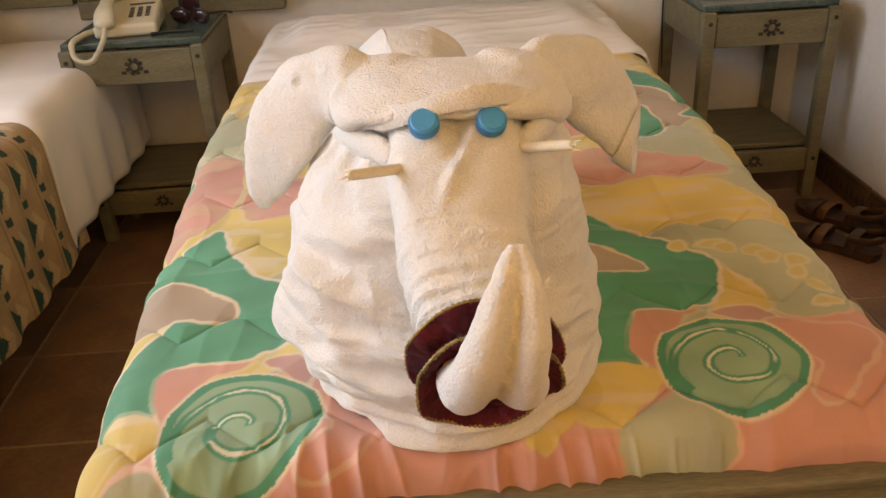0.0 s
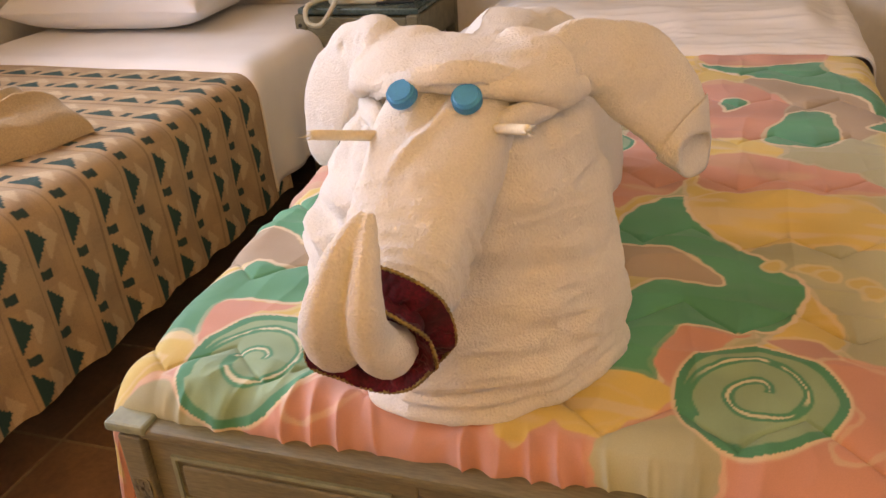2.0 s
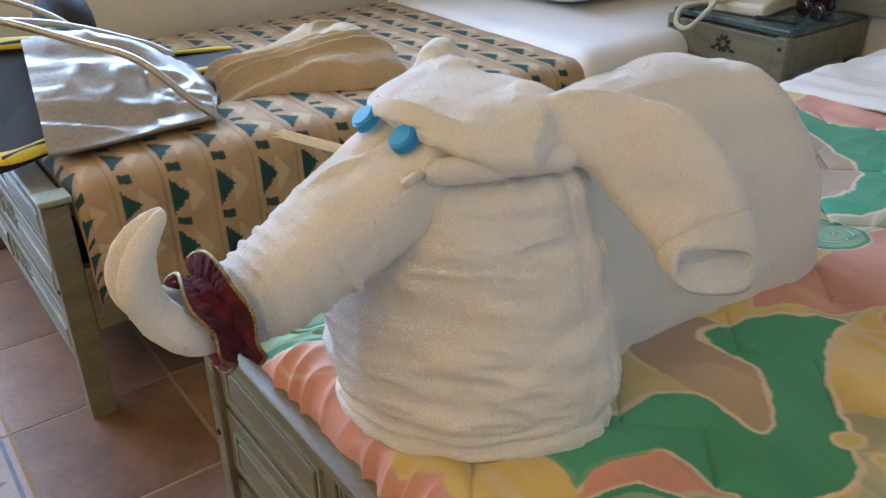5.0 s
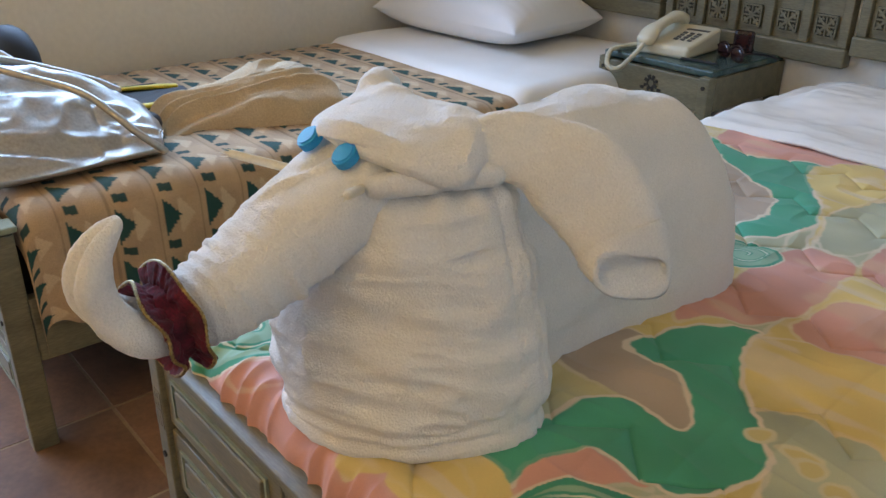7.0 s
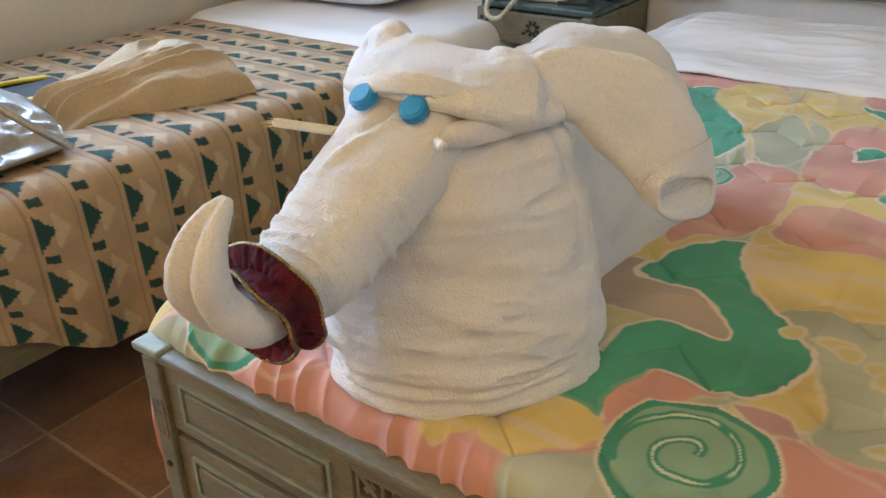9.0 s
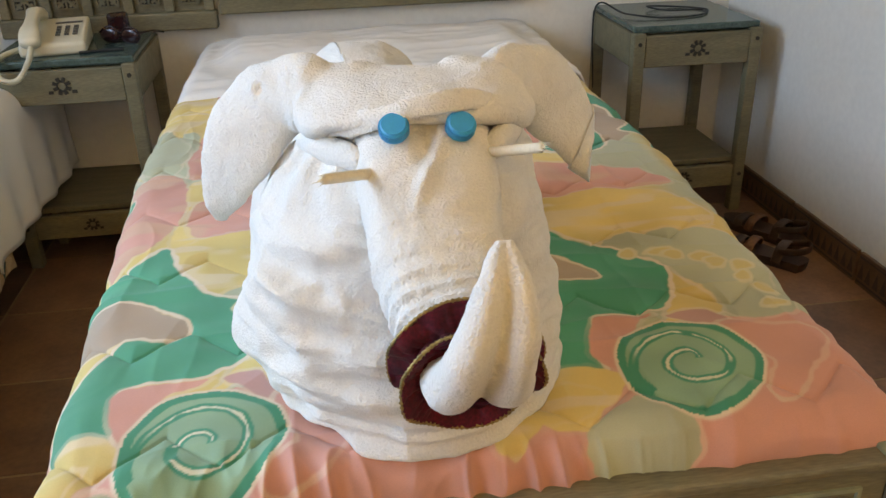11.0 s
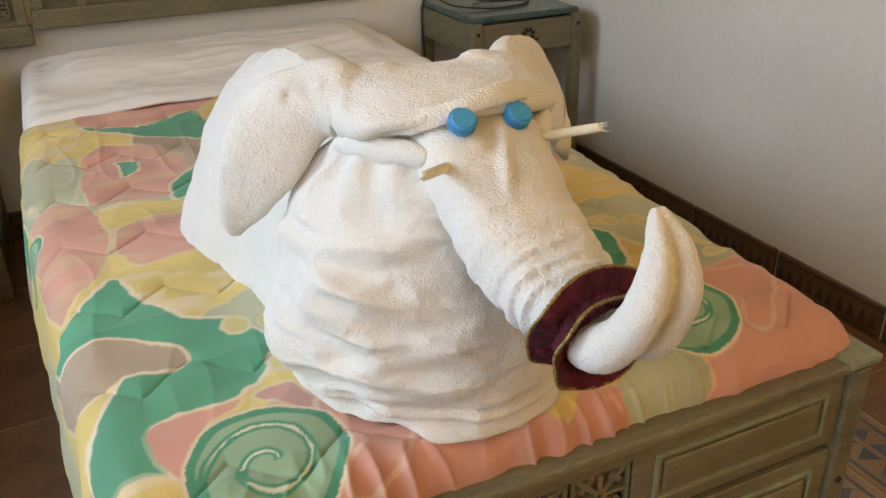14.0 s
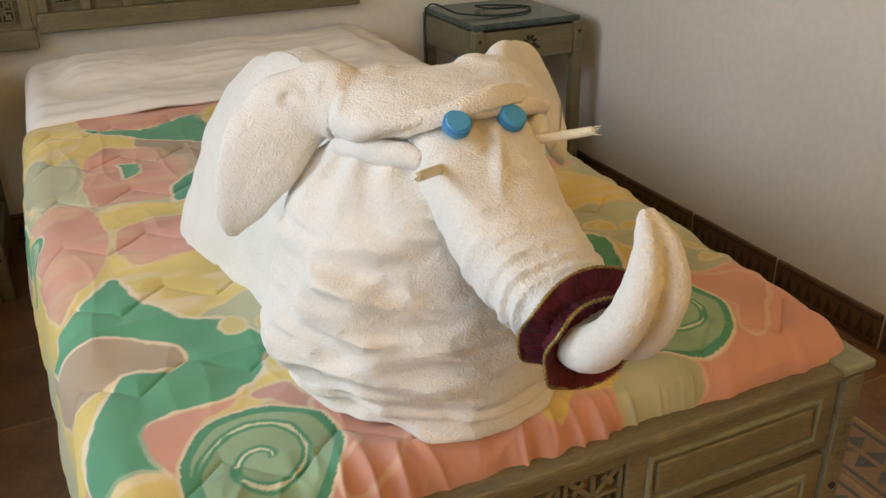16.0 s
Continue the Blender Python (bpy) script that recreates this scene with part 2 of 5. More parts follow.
M_CREAM = material("cream_plastic", (0.66, 0.60, 0.45), 0.38, (0.60, 0.54, 0.40), 0.4, 12, 300, 0.05, 0.0003, fine_mix=0.03)
M_KEY = material("grey_keys", (0.10, 0.09, 0.075), 0.5, fine=200)
M_BLACK = material("black_rubber", (0.009, 0.009, 0.010), 0.62, (0.015, 0.015, 0.016), 0.6, 20, 150, 0.15, 0.0008)
M_YELLOW = material("yellow_rubber", (0.62, 0.47, 0.03), 0.45, (0.52, 0.38, 0.02), 0.5, 20, 150, 0.1, 0.0006)
M_SILVER = material("silver_leatherette", (0.46, 0.43, 0.385), 0.40, (0.36, 0.335, 0.30), 0.6, 10, 140, 0.3, 0.0015, metal=0.8)
M_BEIGE = material("beige_fleece", (0.50, 0.36, 0.215), 0.95, (0.41, 0.29, 0.165), 0.6, 10, 260, 0.6, 0.002, sheen=0.2)
M_LEATHER = material("brown_leather", (0.060, 0.030, 0.018), 0.5, (0.035, 0.017, 0.010), 0.8, 40, 160, 0.4, 0.001)
M_COPPER = material("bronze_trim", (0.22, 0.10, 0.05), 0.4, (0.10, 0.05, 0.03), 0.8, 160, 300, 0.3, 0.001, metal=0.5)
M_LENS = material("dark_red_plastic", (0.030, 0.008, 0.008), 0.2, (0.015, 0.006, 0.006), 0.5, 30, 100)
M_DOOR = material("green_painted_frame", (0.03, 0.085, 0.075), 0.5, (0.02, 0.06, 0.05), 0.5, 8, 80)
M_PAVE = material("paving", (0.42, 0.38, 0.32), 0.9, (0.34, 0.30, 0.25), 0.6, 3, 40)
# colours of the unseen ceiling and south wall, picked to warm the bounce
M_CEIL = material("cream_ceiling", (0.84, 0.70, 0.52), 0.9, (0.80, 0.66, 0.47), 0.5, 3, fine=60)
M_OCHRE = material("ochre_plaster", (0.50, 0.36, 0.20), 0.9, (0.43, 0.30, 0.16), 0.5, 3, fine=60)

# ---- the room ----
BED = 0.542          # top of the quilt
WALL_X, WALL_L, WALL_Y, WALL_S, CEIL = 1.205, -2.05, 2.10, -4.20, 2.60


def structure(name, bm, mat, label, category):
    ob = part(name, bm, mat)
    return tagged(ob, label, category, kind="structure")


structure("wall_north", boxes(((WALL_L - 0.15, WALL_Y, 0), (WALL_X + 0.15, WALL_Y + 0.15, CEIL))), M_PLASTER, "off-white plastered wall behind the beds", "wall")
structure("wall_east", boxes(((WALL_X, WALL_S, 0), (WALL_X + 0.15, WALL_Y, CEIL))), M_PLASTER, "off-white plastered side wall with tiled skirting", "wall")
D0, D1, DH = -1.03, -0.10, 2.12     # the balcony opening
W0, W1, WZ0, WZ1 = 0.12, 1.32, 1.08, 2.12     # the unseen window assumed beside the second bed, placed for light from the left
structure("wall_west", boxes(((WALL_L - 0.15, D1, 0), (WALL_L, W0, CEIL)), ((WALL_L - 0.15, W1, 0), (WALL_L, WALL_Y, CEIL)), ((WALL_L - 0.15, W0, 0), (WALL_L, W1, WZ0)), ((WALL_L - 0.15, W0, WZ1), (WALL_L, W1, CEIL)),
          ((WALL_L - 0.15, WALL_S, 0), (WALL_L, D0, CEIL)), ((WALL_L - 0.15, D0, DH), (WALL_L, D1, CEIL))), M_PLASTER, "off-white plastered wall with a door opening and an assumed window", "wall")
# unseen wall; its window opening is added to hold the warm fill lamp
structure("wall_south", boxes(((WALL_L - 0.15, WALL_S - 0.15, 0), (-0.47, WALL_S, CEIL)), ((0.97, WALL_S - 0.15, 0), (WALL_X + 0.15, WALL_S, CEIL)), ((-0.47, WALL_S - 0.15, 0), (0.97, WALL_S, 0.9)), ((-0.47, WALL_S - 0.15, 2.1), (0.97, WALL_S, CEIL))), M_OCHRE, "unseen ochre wall with an added window opening, facing the beds", "wall")
# never in view; closes the room and reflects warm light down
structure("ceiling", boxes(((WALL_L - 0.15, WALL_S - 0.15, CEIL), (WALL_X + 0.15, WALL_Y + 0.15, CEIL + 0.12))), M_CEIL, "unseen ceiling, its cream chosen to warm the bounced light", "ceiling")
floor = structure("floor", boxes(((WALL_L - 0.15, WALL_S - 0.15, -0.12), (WALL_X + 0.15, WALL_Y + 0.15, -0.0012))), M_GROUT, "terracotta tile floor with pale grout", "floor")
structure("door_frame", boxes(((WALL_L - 0.10, D1 - 0.06, 0.0), (WALL_L + 0.03, D1 + 0.04, DH + 0.04)), ((WALL_L - 0.10, D0 - 0.04, 0.0), (WALL_L + 0.03, D0 + 0.06, DH + 0.04)), ((WALL_L - 0.10, D0 + 0.061, DH - 0.06), (WALL_L + 0.03, D1 - 0.061, DH + 0.04)), bevel=0.006), M_DOOR, "dark green painted frame of the balcony door", "door frame")
structure("ground", boxes(((-60, -60, -0.20), (WALL_L - 0.16, 60, -0.15))), M_PAVE, "pale paved terrace outside the door", "ground")

# ---- printed quilt ----
def inside(px, py, poly):
    """Signed distance to a smoothed closed outline, negative inside."""
    p = np.array(poly, float)
    q = smooth_path(np.vstack([p[-1:], p, p[:2]]), len(p) * 6 + 12)
    n = len(q) - 1
    lo, hi = int(round(n / (len(p) + 2))), int(round(n * (len(p) + 1) / (len(p) + 2)))
    q = q[lo:hi + 1]
    whole = np.full(px.shape, 9.0)
    near = (px > q[:, 0].min() - 0.02) & (px < q[:, 0].max() + 0.02) & (py > q[:, 1].min() - 0.02) & (py < q[:, 1].max() + 0.02)
    px, py = px[near], py[near]
    best = np.full(px.shape, 9.0)
    odd = np.zeros(px.shape, bool)
    for (ax, ay), (bx, by) in zip(q, np.roll(q, -1, 0)):
        ex, ey = bx - ax, by - ay
        k = np.clip(((px - ax) * ex + (py - ay) * ey) / (ex * ex + ey * ey + 1e-12), 0, 1)
        best = np.minimum(best, (px - ax - k * ex) ** 2 + (py - ay - k * ey) ** 2)
        odd ^= ((ay > py) != (by > py)) & (px < ex * (py - ay) / (ey if abs(ey) > 1e-9 else 1e-9) + ax)
    whole[near] = np.where(odd, -1, 1) * np.sqrt(best)
    return whole


REPEAT, SLANT = 0.545, 0.0917
PINK, YELLOW, SAGE, TAN, GREEN, CREAM, MAUVE, SWIRL = (0.62, 0.295, 0.225), (0.66, 0.48, 0.17), (0.42, 0.42, 0.28), (0.42, 0.31, 0.22), (0.045, 0.30, 0.175), (0.70, 0.57, 0.42), (0.52, 0.28, 0.24), (0.034, 0.265, 0.155)
SHAPES = [
    (SAGE, [(-0.52, 1.15), (-0.43, 1.18), (-0.41, 1.0), (-0.44, 0.9), (-0.53, 0.92)]),
    (YELLOW, [(-0.52, 1.46), (-0.43, 1.47), (-0.41, 1.3), (-0.46, 1.18), (-0.44, 1.03), (-0.51, 1.05)]),
    (PINK, [(-0.37, 1.53), (-0.04, 1.44), (-0.07, 1.29), (-0.19, 1.35), (-0.3, 1.33), (-0.4, 1.39)]),
    (TAN, [(-0.31, 1.24), (-0.2, 1.22), (-0.08, 1.1), (-0.02, 0.98), (-0.1, 0.9), (-0.2, 0.9), (-0.28, 1.0)]),
    (PINK, [(-0.41, 1.18), (-0.35, 1.22), (-0.25, 1.13), (-0.24, 1.01), (-0.28, 0.89), (-0.35, 0.89), (-0.41, 0.91), (-0.42, 1.02)]),
    (GREEN, [(-0.35, 1.1), (-0.31, 1.09), (-0.32, 1.05), (-0.35, 1.02)]),
    (GREEN, [(-0.40, 1.37), (-0.31, 1.32), (-0.23, 1.35), (-0.14, 1.36), (-0.07, 1.18), (-0.01, 1.08), (0.0, 0.95), (-0.05, 0.91), (-0.1, 0.93), (-0.07, 1.0), (-0.11, 1.11), (-0.21, 1.19), (-0.33, 1.27)]),
    (GREEN, [(-0.22, 1.01), (-0.16, 1.01), (-0.17, 0.84), (-0.28, 0.86), (-0.26, 0.95)]),
    (YELLOW, [(-0.15, 1.31), (-0.12, 1.42), (-0.05, 1.42), (0.02, 1.27), (0.0, 1.15), (0.03, 1.01), (0.05, 0.94), (0.0, 1.04), (-0.04, 1.14)]),
    (SAGE, [(0.0, 1.11), (0.04, 1.24), (0.12, 1.05), (0.1, 0.96), (0.04, 0.98)]),
    (YELLOW, [(-0.4, 0.88), (-0.26, 0.84), (-0.27, 0.74), (-0.24, 0.56), (-0.32, 0.46), (-0.38, 0.54), (-0.4, 0.64)]),
    (PINK, [(-0.51, 0.93), (-0.42, 0.92), (-0.4, 0.72), (-0.42, 0.63), (-0.46, 0.6), (-0.5, 0.56), (-0.52, 0.68)]),
    (PINK, [(-0.38, 0.78), (-0.3, 0.80), (-0.22, 0.76), (-0.14, 0.7), (-0.12, 0.63), (-0.2, 0.62), (-0.3, 0.62), (-0.38, 0.66)]),
    (YELLOW, [(-0.39, 0.6), (-0.3, 0.64), (-0.2, 0.62), (-0.13, 0.56), (-0.11, 0.46), (-0.23, 0.47), (-0.33, 0.43), (-0.37, 0.5)]),
    (SAGE, [(-0.33, 0.43), (-0.24, 0.47), (-0.12, 0.44), (-0.1, 0.3), (-0.14, 0.19), (-0.22, 0.21), (-0.22, 0.29), (-0.25, 0.34), (-0.29, 0.39)]),
    (YELLOW, [(-0.25, 0.34), (-0.23, 0.30), (-0.22, 0.22), (-0.27, 0.21), (-0.3, 0.19), (-0.28, 0.25)]),
    (TAN, [(-0.53, 0.48), (-0.46, 0.47), (-0.37, 0.40), (-0.34, 0.35), (-0.37, 0.33), (-0.43, 0.34), (-0.53, 0.36)]),
    (GREEN, [(-0.41, 0.61), (-0.39, 0.57), (-0.34, 0.46), (-0.28, 0.41), (-0.25, 0.35), (-0.26, 0.28), (-0.3, 0.245), (-0.36, 0.24), (-0.39, 0.235), (-0.40, 0.2), (-0.405, 0.14), (-0.43, 0.12), (-0.47, 0.15), (-0.47, 0.23), (-0.455, 0.3), (-0.42, 0.34), (-0.36, 0.335), (-0.345, 0.36), (-0.37, 0.405), (-0.42, 0.44), (-0.50, 0.46), (-0.48, 0.54)]),
    (PINK, [(-0.395, 0.23), (-0.37, 0.235), (-0.3, 0.235), (-0.35, 0.2), (-0.37, 0.17), (-0.39, 0.13), (-0.41, 0.18)]),
    (MAUVE, [(-0.29, 0.23), (-0.25, 0.24), (-0.23, 0.21), (-0.22, 0.17), (-0.27, 0.205)]),
    (PINK, [(-0.23, 0.19), (-0.19, 0.18), (-0.13, 0.14), (-0.14, 0.11), (-0.21, 0.04), (-0.24, 0.05), (-0.21, 0.1), (-0.24, 0.15)]),
    (YELLOW, [(-0.48, 0.12), (-0.46, 0.15), (-0.42, 0.155), (-0.38, 0.12), (-0.4, 0.09), (-0.43, 0.07), (-0.45, 0.04), (-0.50, 0.06)]),
    (SAGE, [(-0.45, 0.05), (-0.39, 0.085), (-0.36, 0.06), (-0.34, 0.03), (-0.34, -0.01), (-0.40, -0.05), (-0.45, 0.0)]),
    (YELLOW, [(-0.56, 0.07), (-0.51, 0.11), (-0.42, 0.11), (-0.45, 0.07), (-0.5, 0.05), (-0.54, 0.03)]),
]


def quilt_colour(x, y):
    """The print at places of the cloth: linear colours (N, 3)."""
    p3 = np.stack([x, y, x * 0], 1)
    wx, wy = x + 0.010 * vnoise(p3, 22, 3) + 0.003 * vnoise(p3, 90, 8), y + 0.010 * vnoise(p3, 22, 4) + 0.003 * vnoise(p3, 90, 9)
    q = wy - SLANT * wx
    cell = (wx + 0.545) % REPEAT - 0.545
    col = np.tile(np.array(PINK), (len(x), 1))
    pale = step(-0.1, 0.3, vnoise(p3, 7, 5))[:, None]
    base = np.where(q[:, None] > 0.2, np.array(YELLOW) * (1 - pale) + np.array(SAGE) * pale, np.array(PINK) * np.ones((len(x), 1)))
    col = base.copy()
    for colour, outline in SHAPES:
        d = np.full(len(x), 9.0)
        for shift in (-REPEAT, 0.0, REPEAT):
            d = np.minimum(d, inside(cell + shift, q, outline))
        fill = np.array(colour)[None] * (1 + 0.22 * vnoise(p3, 14, 11)[:, None])
        if colour == PINK:
            fill = fill + (np.array((0.64, 0.42, 0.27)) - fill) * (0.5 * step(0.1, 0.6, vnoise(p3 * [1, 2, 1], 13, 13)) * (q > 0.3))[:, None]
        if colour == YELLOW:
            fill = fill + (np.array(CREAM) - fill) * (0.55 * step(0.0, 0.5, vnoise(p3 * [1, 3, 1], 18, 12)))[:, None]
        edge = step(0.0058, 0.0032, d)[:, None]
        core = step(-0.0005, -0.0035, d)[:, None]
        if colour != GREEN:
            edge = edge * (0.35 + 0.35 * vnoise(p3, 12, 15)[:, None])
        col = col * (1 - edge) + np.array(CREAM) * edge
        col = col * (1 - core) + fill * core
    # dotted paisley on the sage field
    for k in range(9):
        s = k / 8
        dx, dy = -0.27 + 0.13 * math.sin(s * 1.8), 0.40 - 0.05 * s - 0.13 * s * s
        for shift in (0.0, REPEAT):
            r = np.hypot((cell + shift - dx - (0.008 if k % 2 else -0.008)), (q - dy) * 1.1)
            f_ = step(0.022, 0.018, r)[:, None]
            g_ = step(0.015, 0.012, r)[:, None]
            col = col * (1 - f_) + np.array((0.62, 0.54, 0.33)) * f_
            col = col * (1 - g_) + np.array((0.60, 0.47, 0.20)) * g_
    # spiral medallions
    for cx, cy, size in ((-0.306, 0.120, 1.0), (-0.012, 0.835, 0.68)):
        for shift in (-REPEAT, 0.0, REPEAT, 2 * REPEAT):
            sx, sy = x + 0.25 * (wx - x), (y - SLANT * x) + 0.25 * (q - y + SLANT * x)
            ux, uy = (sx - shift - cx) / size, (sy - cy) / size
            r, a = np.hypot(ux, uy * 0.95), np.arctan2(uy, ux)
            ring = 0.083 + 0.003 * np.sin(3 * a + 1)
            disc = step(ring + 0.006, ring + 0.002, r)[:, None]
            body = step(ring, ring - 0.003, r)[:, None]
            soft = np.array((0.24, 0.39, 0.25)) * (1 + 0.15 * vnoise(p3, 30, 14)[:, None])
            col = col * (1 - disc) + np.array(CREAM) * disc
            col = col * (1 - body) + soft * body
            rim = (step(0.0070, 0.0052, abs(r - ring + 0.004)) * (r < ring))[:, None]
            col = col * (1 - rim) + np.array(SWIRL) * rim
            for turn in (0, 360):
                phi = (212 - np.degrees(a)) % 360 + turn
                arm = abs(r - 0.083 * (0.86 - 0.74 * (phi / 575) ** 0.9)) + 0.0012 * vnoise(p3, 60, 16)
                dark = (step(0.0066, 0.0050, arm) * step(585, 570, phi))[:, None]
                light = (step(0.0019, 0.0011, arm) * step(575, 560, phi) * step(40, 90, phi) * step(-0.45, -0.25, vnoise(p3, 34, 17)))[:, None]
                col = col * (1 - dark) + np.array(SWIRL) * dark
                col = col * (1 - light) + np.array((0.66, 0.64, 0.48)) * light
    return np.clip(col, 0.005, 0.95)


def with_pattern(me, colours):
    layer = me.color_attributes.new("pattern", "FLOAT_COLOR", "POINT")
    layer.data.foreach_set("color", np.hstack([colours, np.ones((len(colours), 1))]).ravel())


def half_width(y):
    return 0.452 + 0.055 * step(0.0, 1.1, y)


def build_quilt():
    # across: from one hanging side over the top to the other; along: from the tucked foot to the fold
    side, foot, end = 0.17, 0.10, 1.47
    nu, nv = 640, 820
    u = np.linspace(-1, 1, nu)
    s = np.linspace(-foot, end, nv)
    U, S = np.meshgrid(u, s)
    U, S = U.ravel(), S.ravel()
    yy = np.maximum(S, 0)
    hw = half_width(yy) + 0.022 * (U < 0)
    run = U * (hw + side)
    r = 0.055
    flat = hw - r
    over = np.maximum(abs(run) - flat, 0)
    ang = np.minimum(over / r, np.pi / 2)
    x = np.sign(run) * (np.minimum(abs(run), flat) + r * np.sin(ang) + 0.02 * step(0, side, over - r))
    drop = r * (1 - np.cos(ang)) + np.maximum(over - r * np.pi / 2, 0)
    # the foot end rolls down inside the footboard
    rf = 0.05
    fo = np.maximum(rf + 0.028 - S, 0)
    fa = np.minimum(fo / rf, np.pi / 2)
    y = np.where(fo > 0, rf + 0.028 - rf * np.sin(fa), S)
    drop = drop + rf * (1 - np.cos(fa)) + np.maximum(fo - rf * np.pi / 2, 0)
    z = BED - drop
    p3 = np.stack([x, S, 0 * x], 1)
    # filling: soft quilting between stitched zigzags
    zig = 0.058 * (2 * abs((x / 0.125 + 0.24) % 1 - 0.5) - 0.5) + 0.004 * vnoise(p3, 8, 6)
    seam = abs(((S + zig) / 0.205 + 0.08) % 1 - 0.5) * 0.205
    puff = 0.0065 * (1 - np.exp(-seam / 0.022)) - 0.0022 * np.exp(-(seam / 0.0020) ** 2)
    puff += 0.004 * vnoise(p3, 7, 1) + 0.0018 * vnoise(p3 * [1, 1.6, 1], 24, 2)
    # gathers where the foot is pulled down
    g = step(0.098, 0.020, S + 0.035 * vnoise(p3, 6, 21)) * (0.35 + 0.65 * step(-0.25, 0.35, vnoise(p3 * [1, 0, 0], 9, 22)))
    warp = x + 0.016 * vnoise(p3, 9, 23) + 0.06 * (0.1 - S) * vnoise(p3 * [1, 0, 0], 5, 24)
    fine = warp + 0.5 * (0.1 - S) * vnoise(p3 * [1, 0, 0], 3, 26)
    gather = (1 - abs(vnoise(np.stack([fine, 0.30 * S, 0 * S], 1), 46, 25))) ** 2.5
    long_ = (1 - abs(vnoise(np.stack([warp, 0.22 * S, 0 * S], 1), 21, 27))) ** 2.5
    puff += g * (0.0110 * step(0.44, 0.36, abs(x)) * gather * (0.3 + 0.7 * step(-0.4, 0.4, vnoise(p3 * [1, 0.5, 1], 20, 28))) + 0.0070 * long_ - 0.003)
    # slack wrinkles on the top
    puff += 0.0035 * (1 - abs(vnoise(p3 * [0.8, 2.2, 1], 8, 29))) ** 3 + 0.0025 * (1 - abs(vnoise(p3 * [2.0, 0.7, 1], 9, 30))) ** 4
    # creases across the cloth near the fold
    v = np.stack([x, y, z], 1)
    n = normals_of(v, nv, nu)
    n *= np.where(n[:, 2:3] + 1e-9 < -0.2, -1, 1)
    v = v + n * (puff - 0.008)[:, None]
    me = mesh_of("quilt", v, grid_faces(nv, nu), M_QUILT)
    with_pattern(me, quilt_colour(x + np.sign(x) * np.maximum(over - r, 0) * 0.9, S))
    return tagged(new("quilt", me), "pastel quilt printed with green swirls, spread over the bed", "quilt")


build_quilt()


def build_fold():
    """The white sheet, turned down over the quilt at the pillow end."""
    nu, nv = 160, 110
    U, S = np.meshgrid(np.linspace(-1, 1, nu), np.linspace(0, 1, nv))
    U, S = U.ravel(), S.ravel()
    y = 1.435 + 0.62 * S
    hw = half_width(y) + 0.012
    side = 0.20
    run = U * (hw + side)
    r = 0.05
    flat = hw - r
    over = np.maximum(abs(run) - flat, 0)
    ang = np.minimum(over / r, np.pi / 2)
    x = np.sign(run) * (np.minimum(abs(run), flat) + r * np.sin(ang) + 0.02 * step(0, side, over - r))
    drop = r * (1 - np.cos(ang)) + np.maximum(over - r * np.pi / 2, 0)
    p3 = np.stack([x, y, 0 * x], 1)
    y = y + 0.012 * vnoise(p3, 5, 31) * (1 - S) + 0.05 * U
    pillow = 0.035 * np.exp(-((y - 1.83) / 0.16) ** 4) * step(1.0, 0.8, abs(x) / 0.46)
    lip = 0.010 * np.exp(-(S / 0.02) ** 2)
    z = BED + 0.012 - drop + pillow - lip + 0.006 * vnoise(p3, 8, 32) + 0.006 * (1 - abs(vnoise(p3 * [0.4, 2.5, 1], 9, 33))) ** 3 + 0.003 * vnoise(p3 * [1, 2, 1], 26, 34)
    v = np.stack([x, y, z], 1)
    ob = put("turned_down_sheet", v, grid_faces(nv, nu), M_SHEET)
    m = ob.modifiers.new("thickness", "SOLIDIFY")
    m.thickness, m.offset = 0.006, -1
    return tagged(ob, "white cotton sheet folded back over the quilt", "sheet")


build_fold()


# ---- beds ----
def fretwork(bm, cx, cz, y, w, h):
    """A square pierced ornament: a frame with crossed bars and petals."""
    t = 0.005
    for a in (-1, 1):
        box(bm, (cx + a * w / 2 - t / 2, y, cz - h / 2), (cx + a * w / 2 + t / 2, y + 0.012, cz + h / 2))
        box(bm, (cx - w / 2, y, cz + a * h / 2 - t / 2), (cx + w / 2, y + 0.012, cz + a * h / 2 + t / 2))
    box(bm, (cx - t / 2, y, cz - h / 2), (cx + t / 2, y + 0.012, cz + h / 2))
    box(bm, (cx - w / 2, y, cz - t / 2), (cx + w / 2, y + 0.012, cz + t / 2))
    for k in (45, 135):
        box(bm, (-w * 0.62, 0, -t * 0.7), (w * 0.62, 0.011, t * 0.7), 0, Matrix.Translation((cx, y + 0.0005, cz)) @ pose(0, 0, 0, 0, k, 0))
    for a in (-1, 1):
        for b in (-1, 1):
            box(bm, (-0.010, 0, -0.004), (0.010, 0.010, 0.004), 0, Matrix.Translation((cx + a * w * 0.27, y + 0.001, cz + b * h * 0.27)) @ pose(0, 0, 0, 0, 45 * a * b, 0))


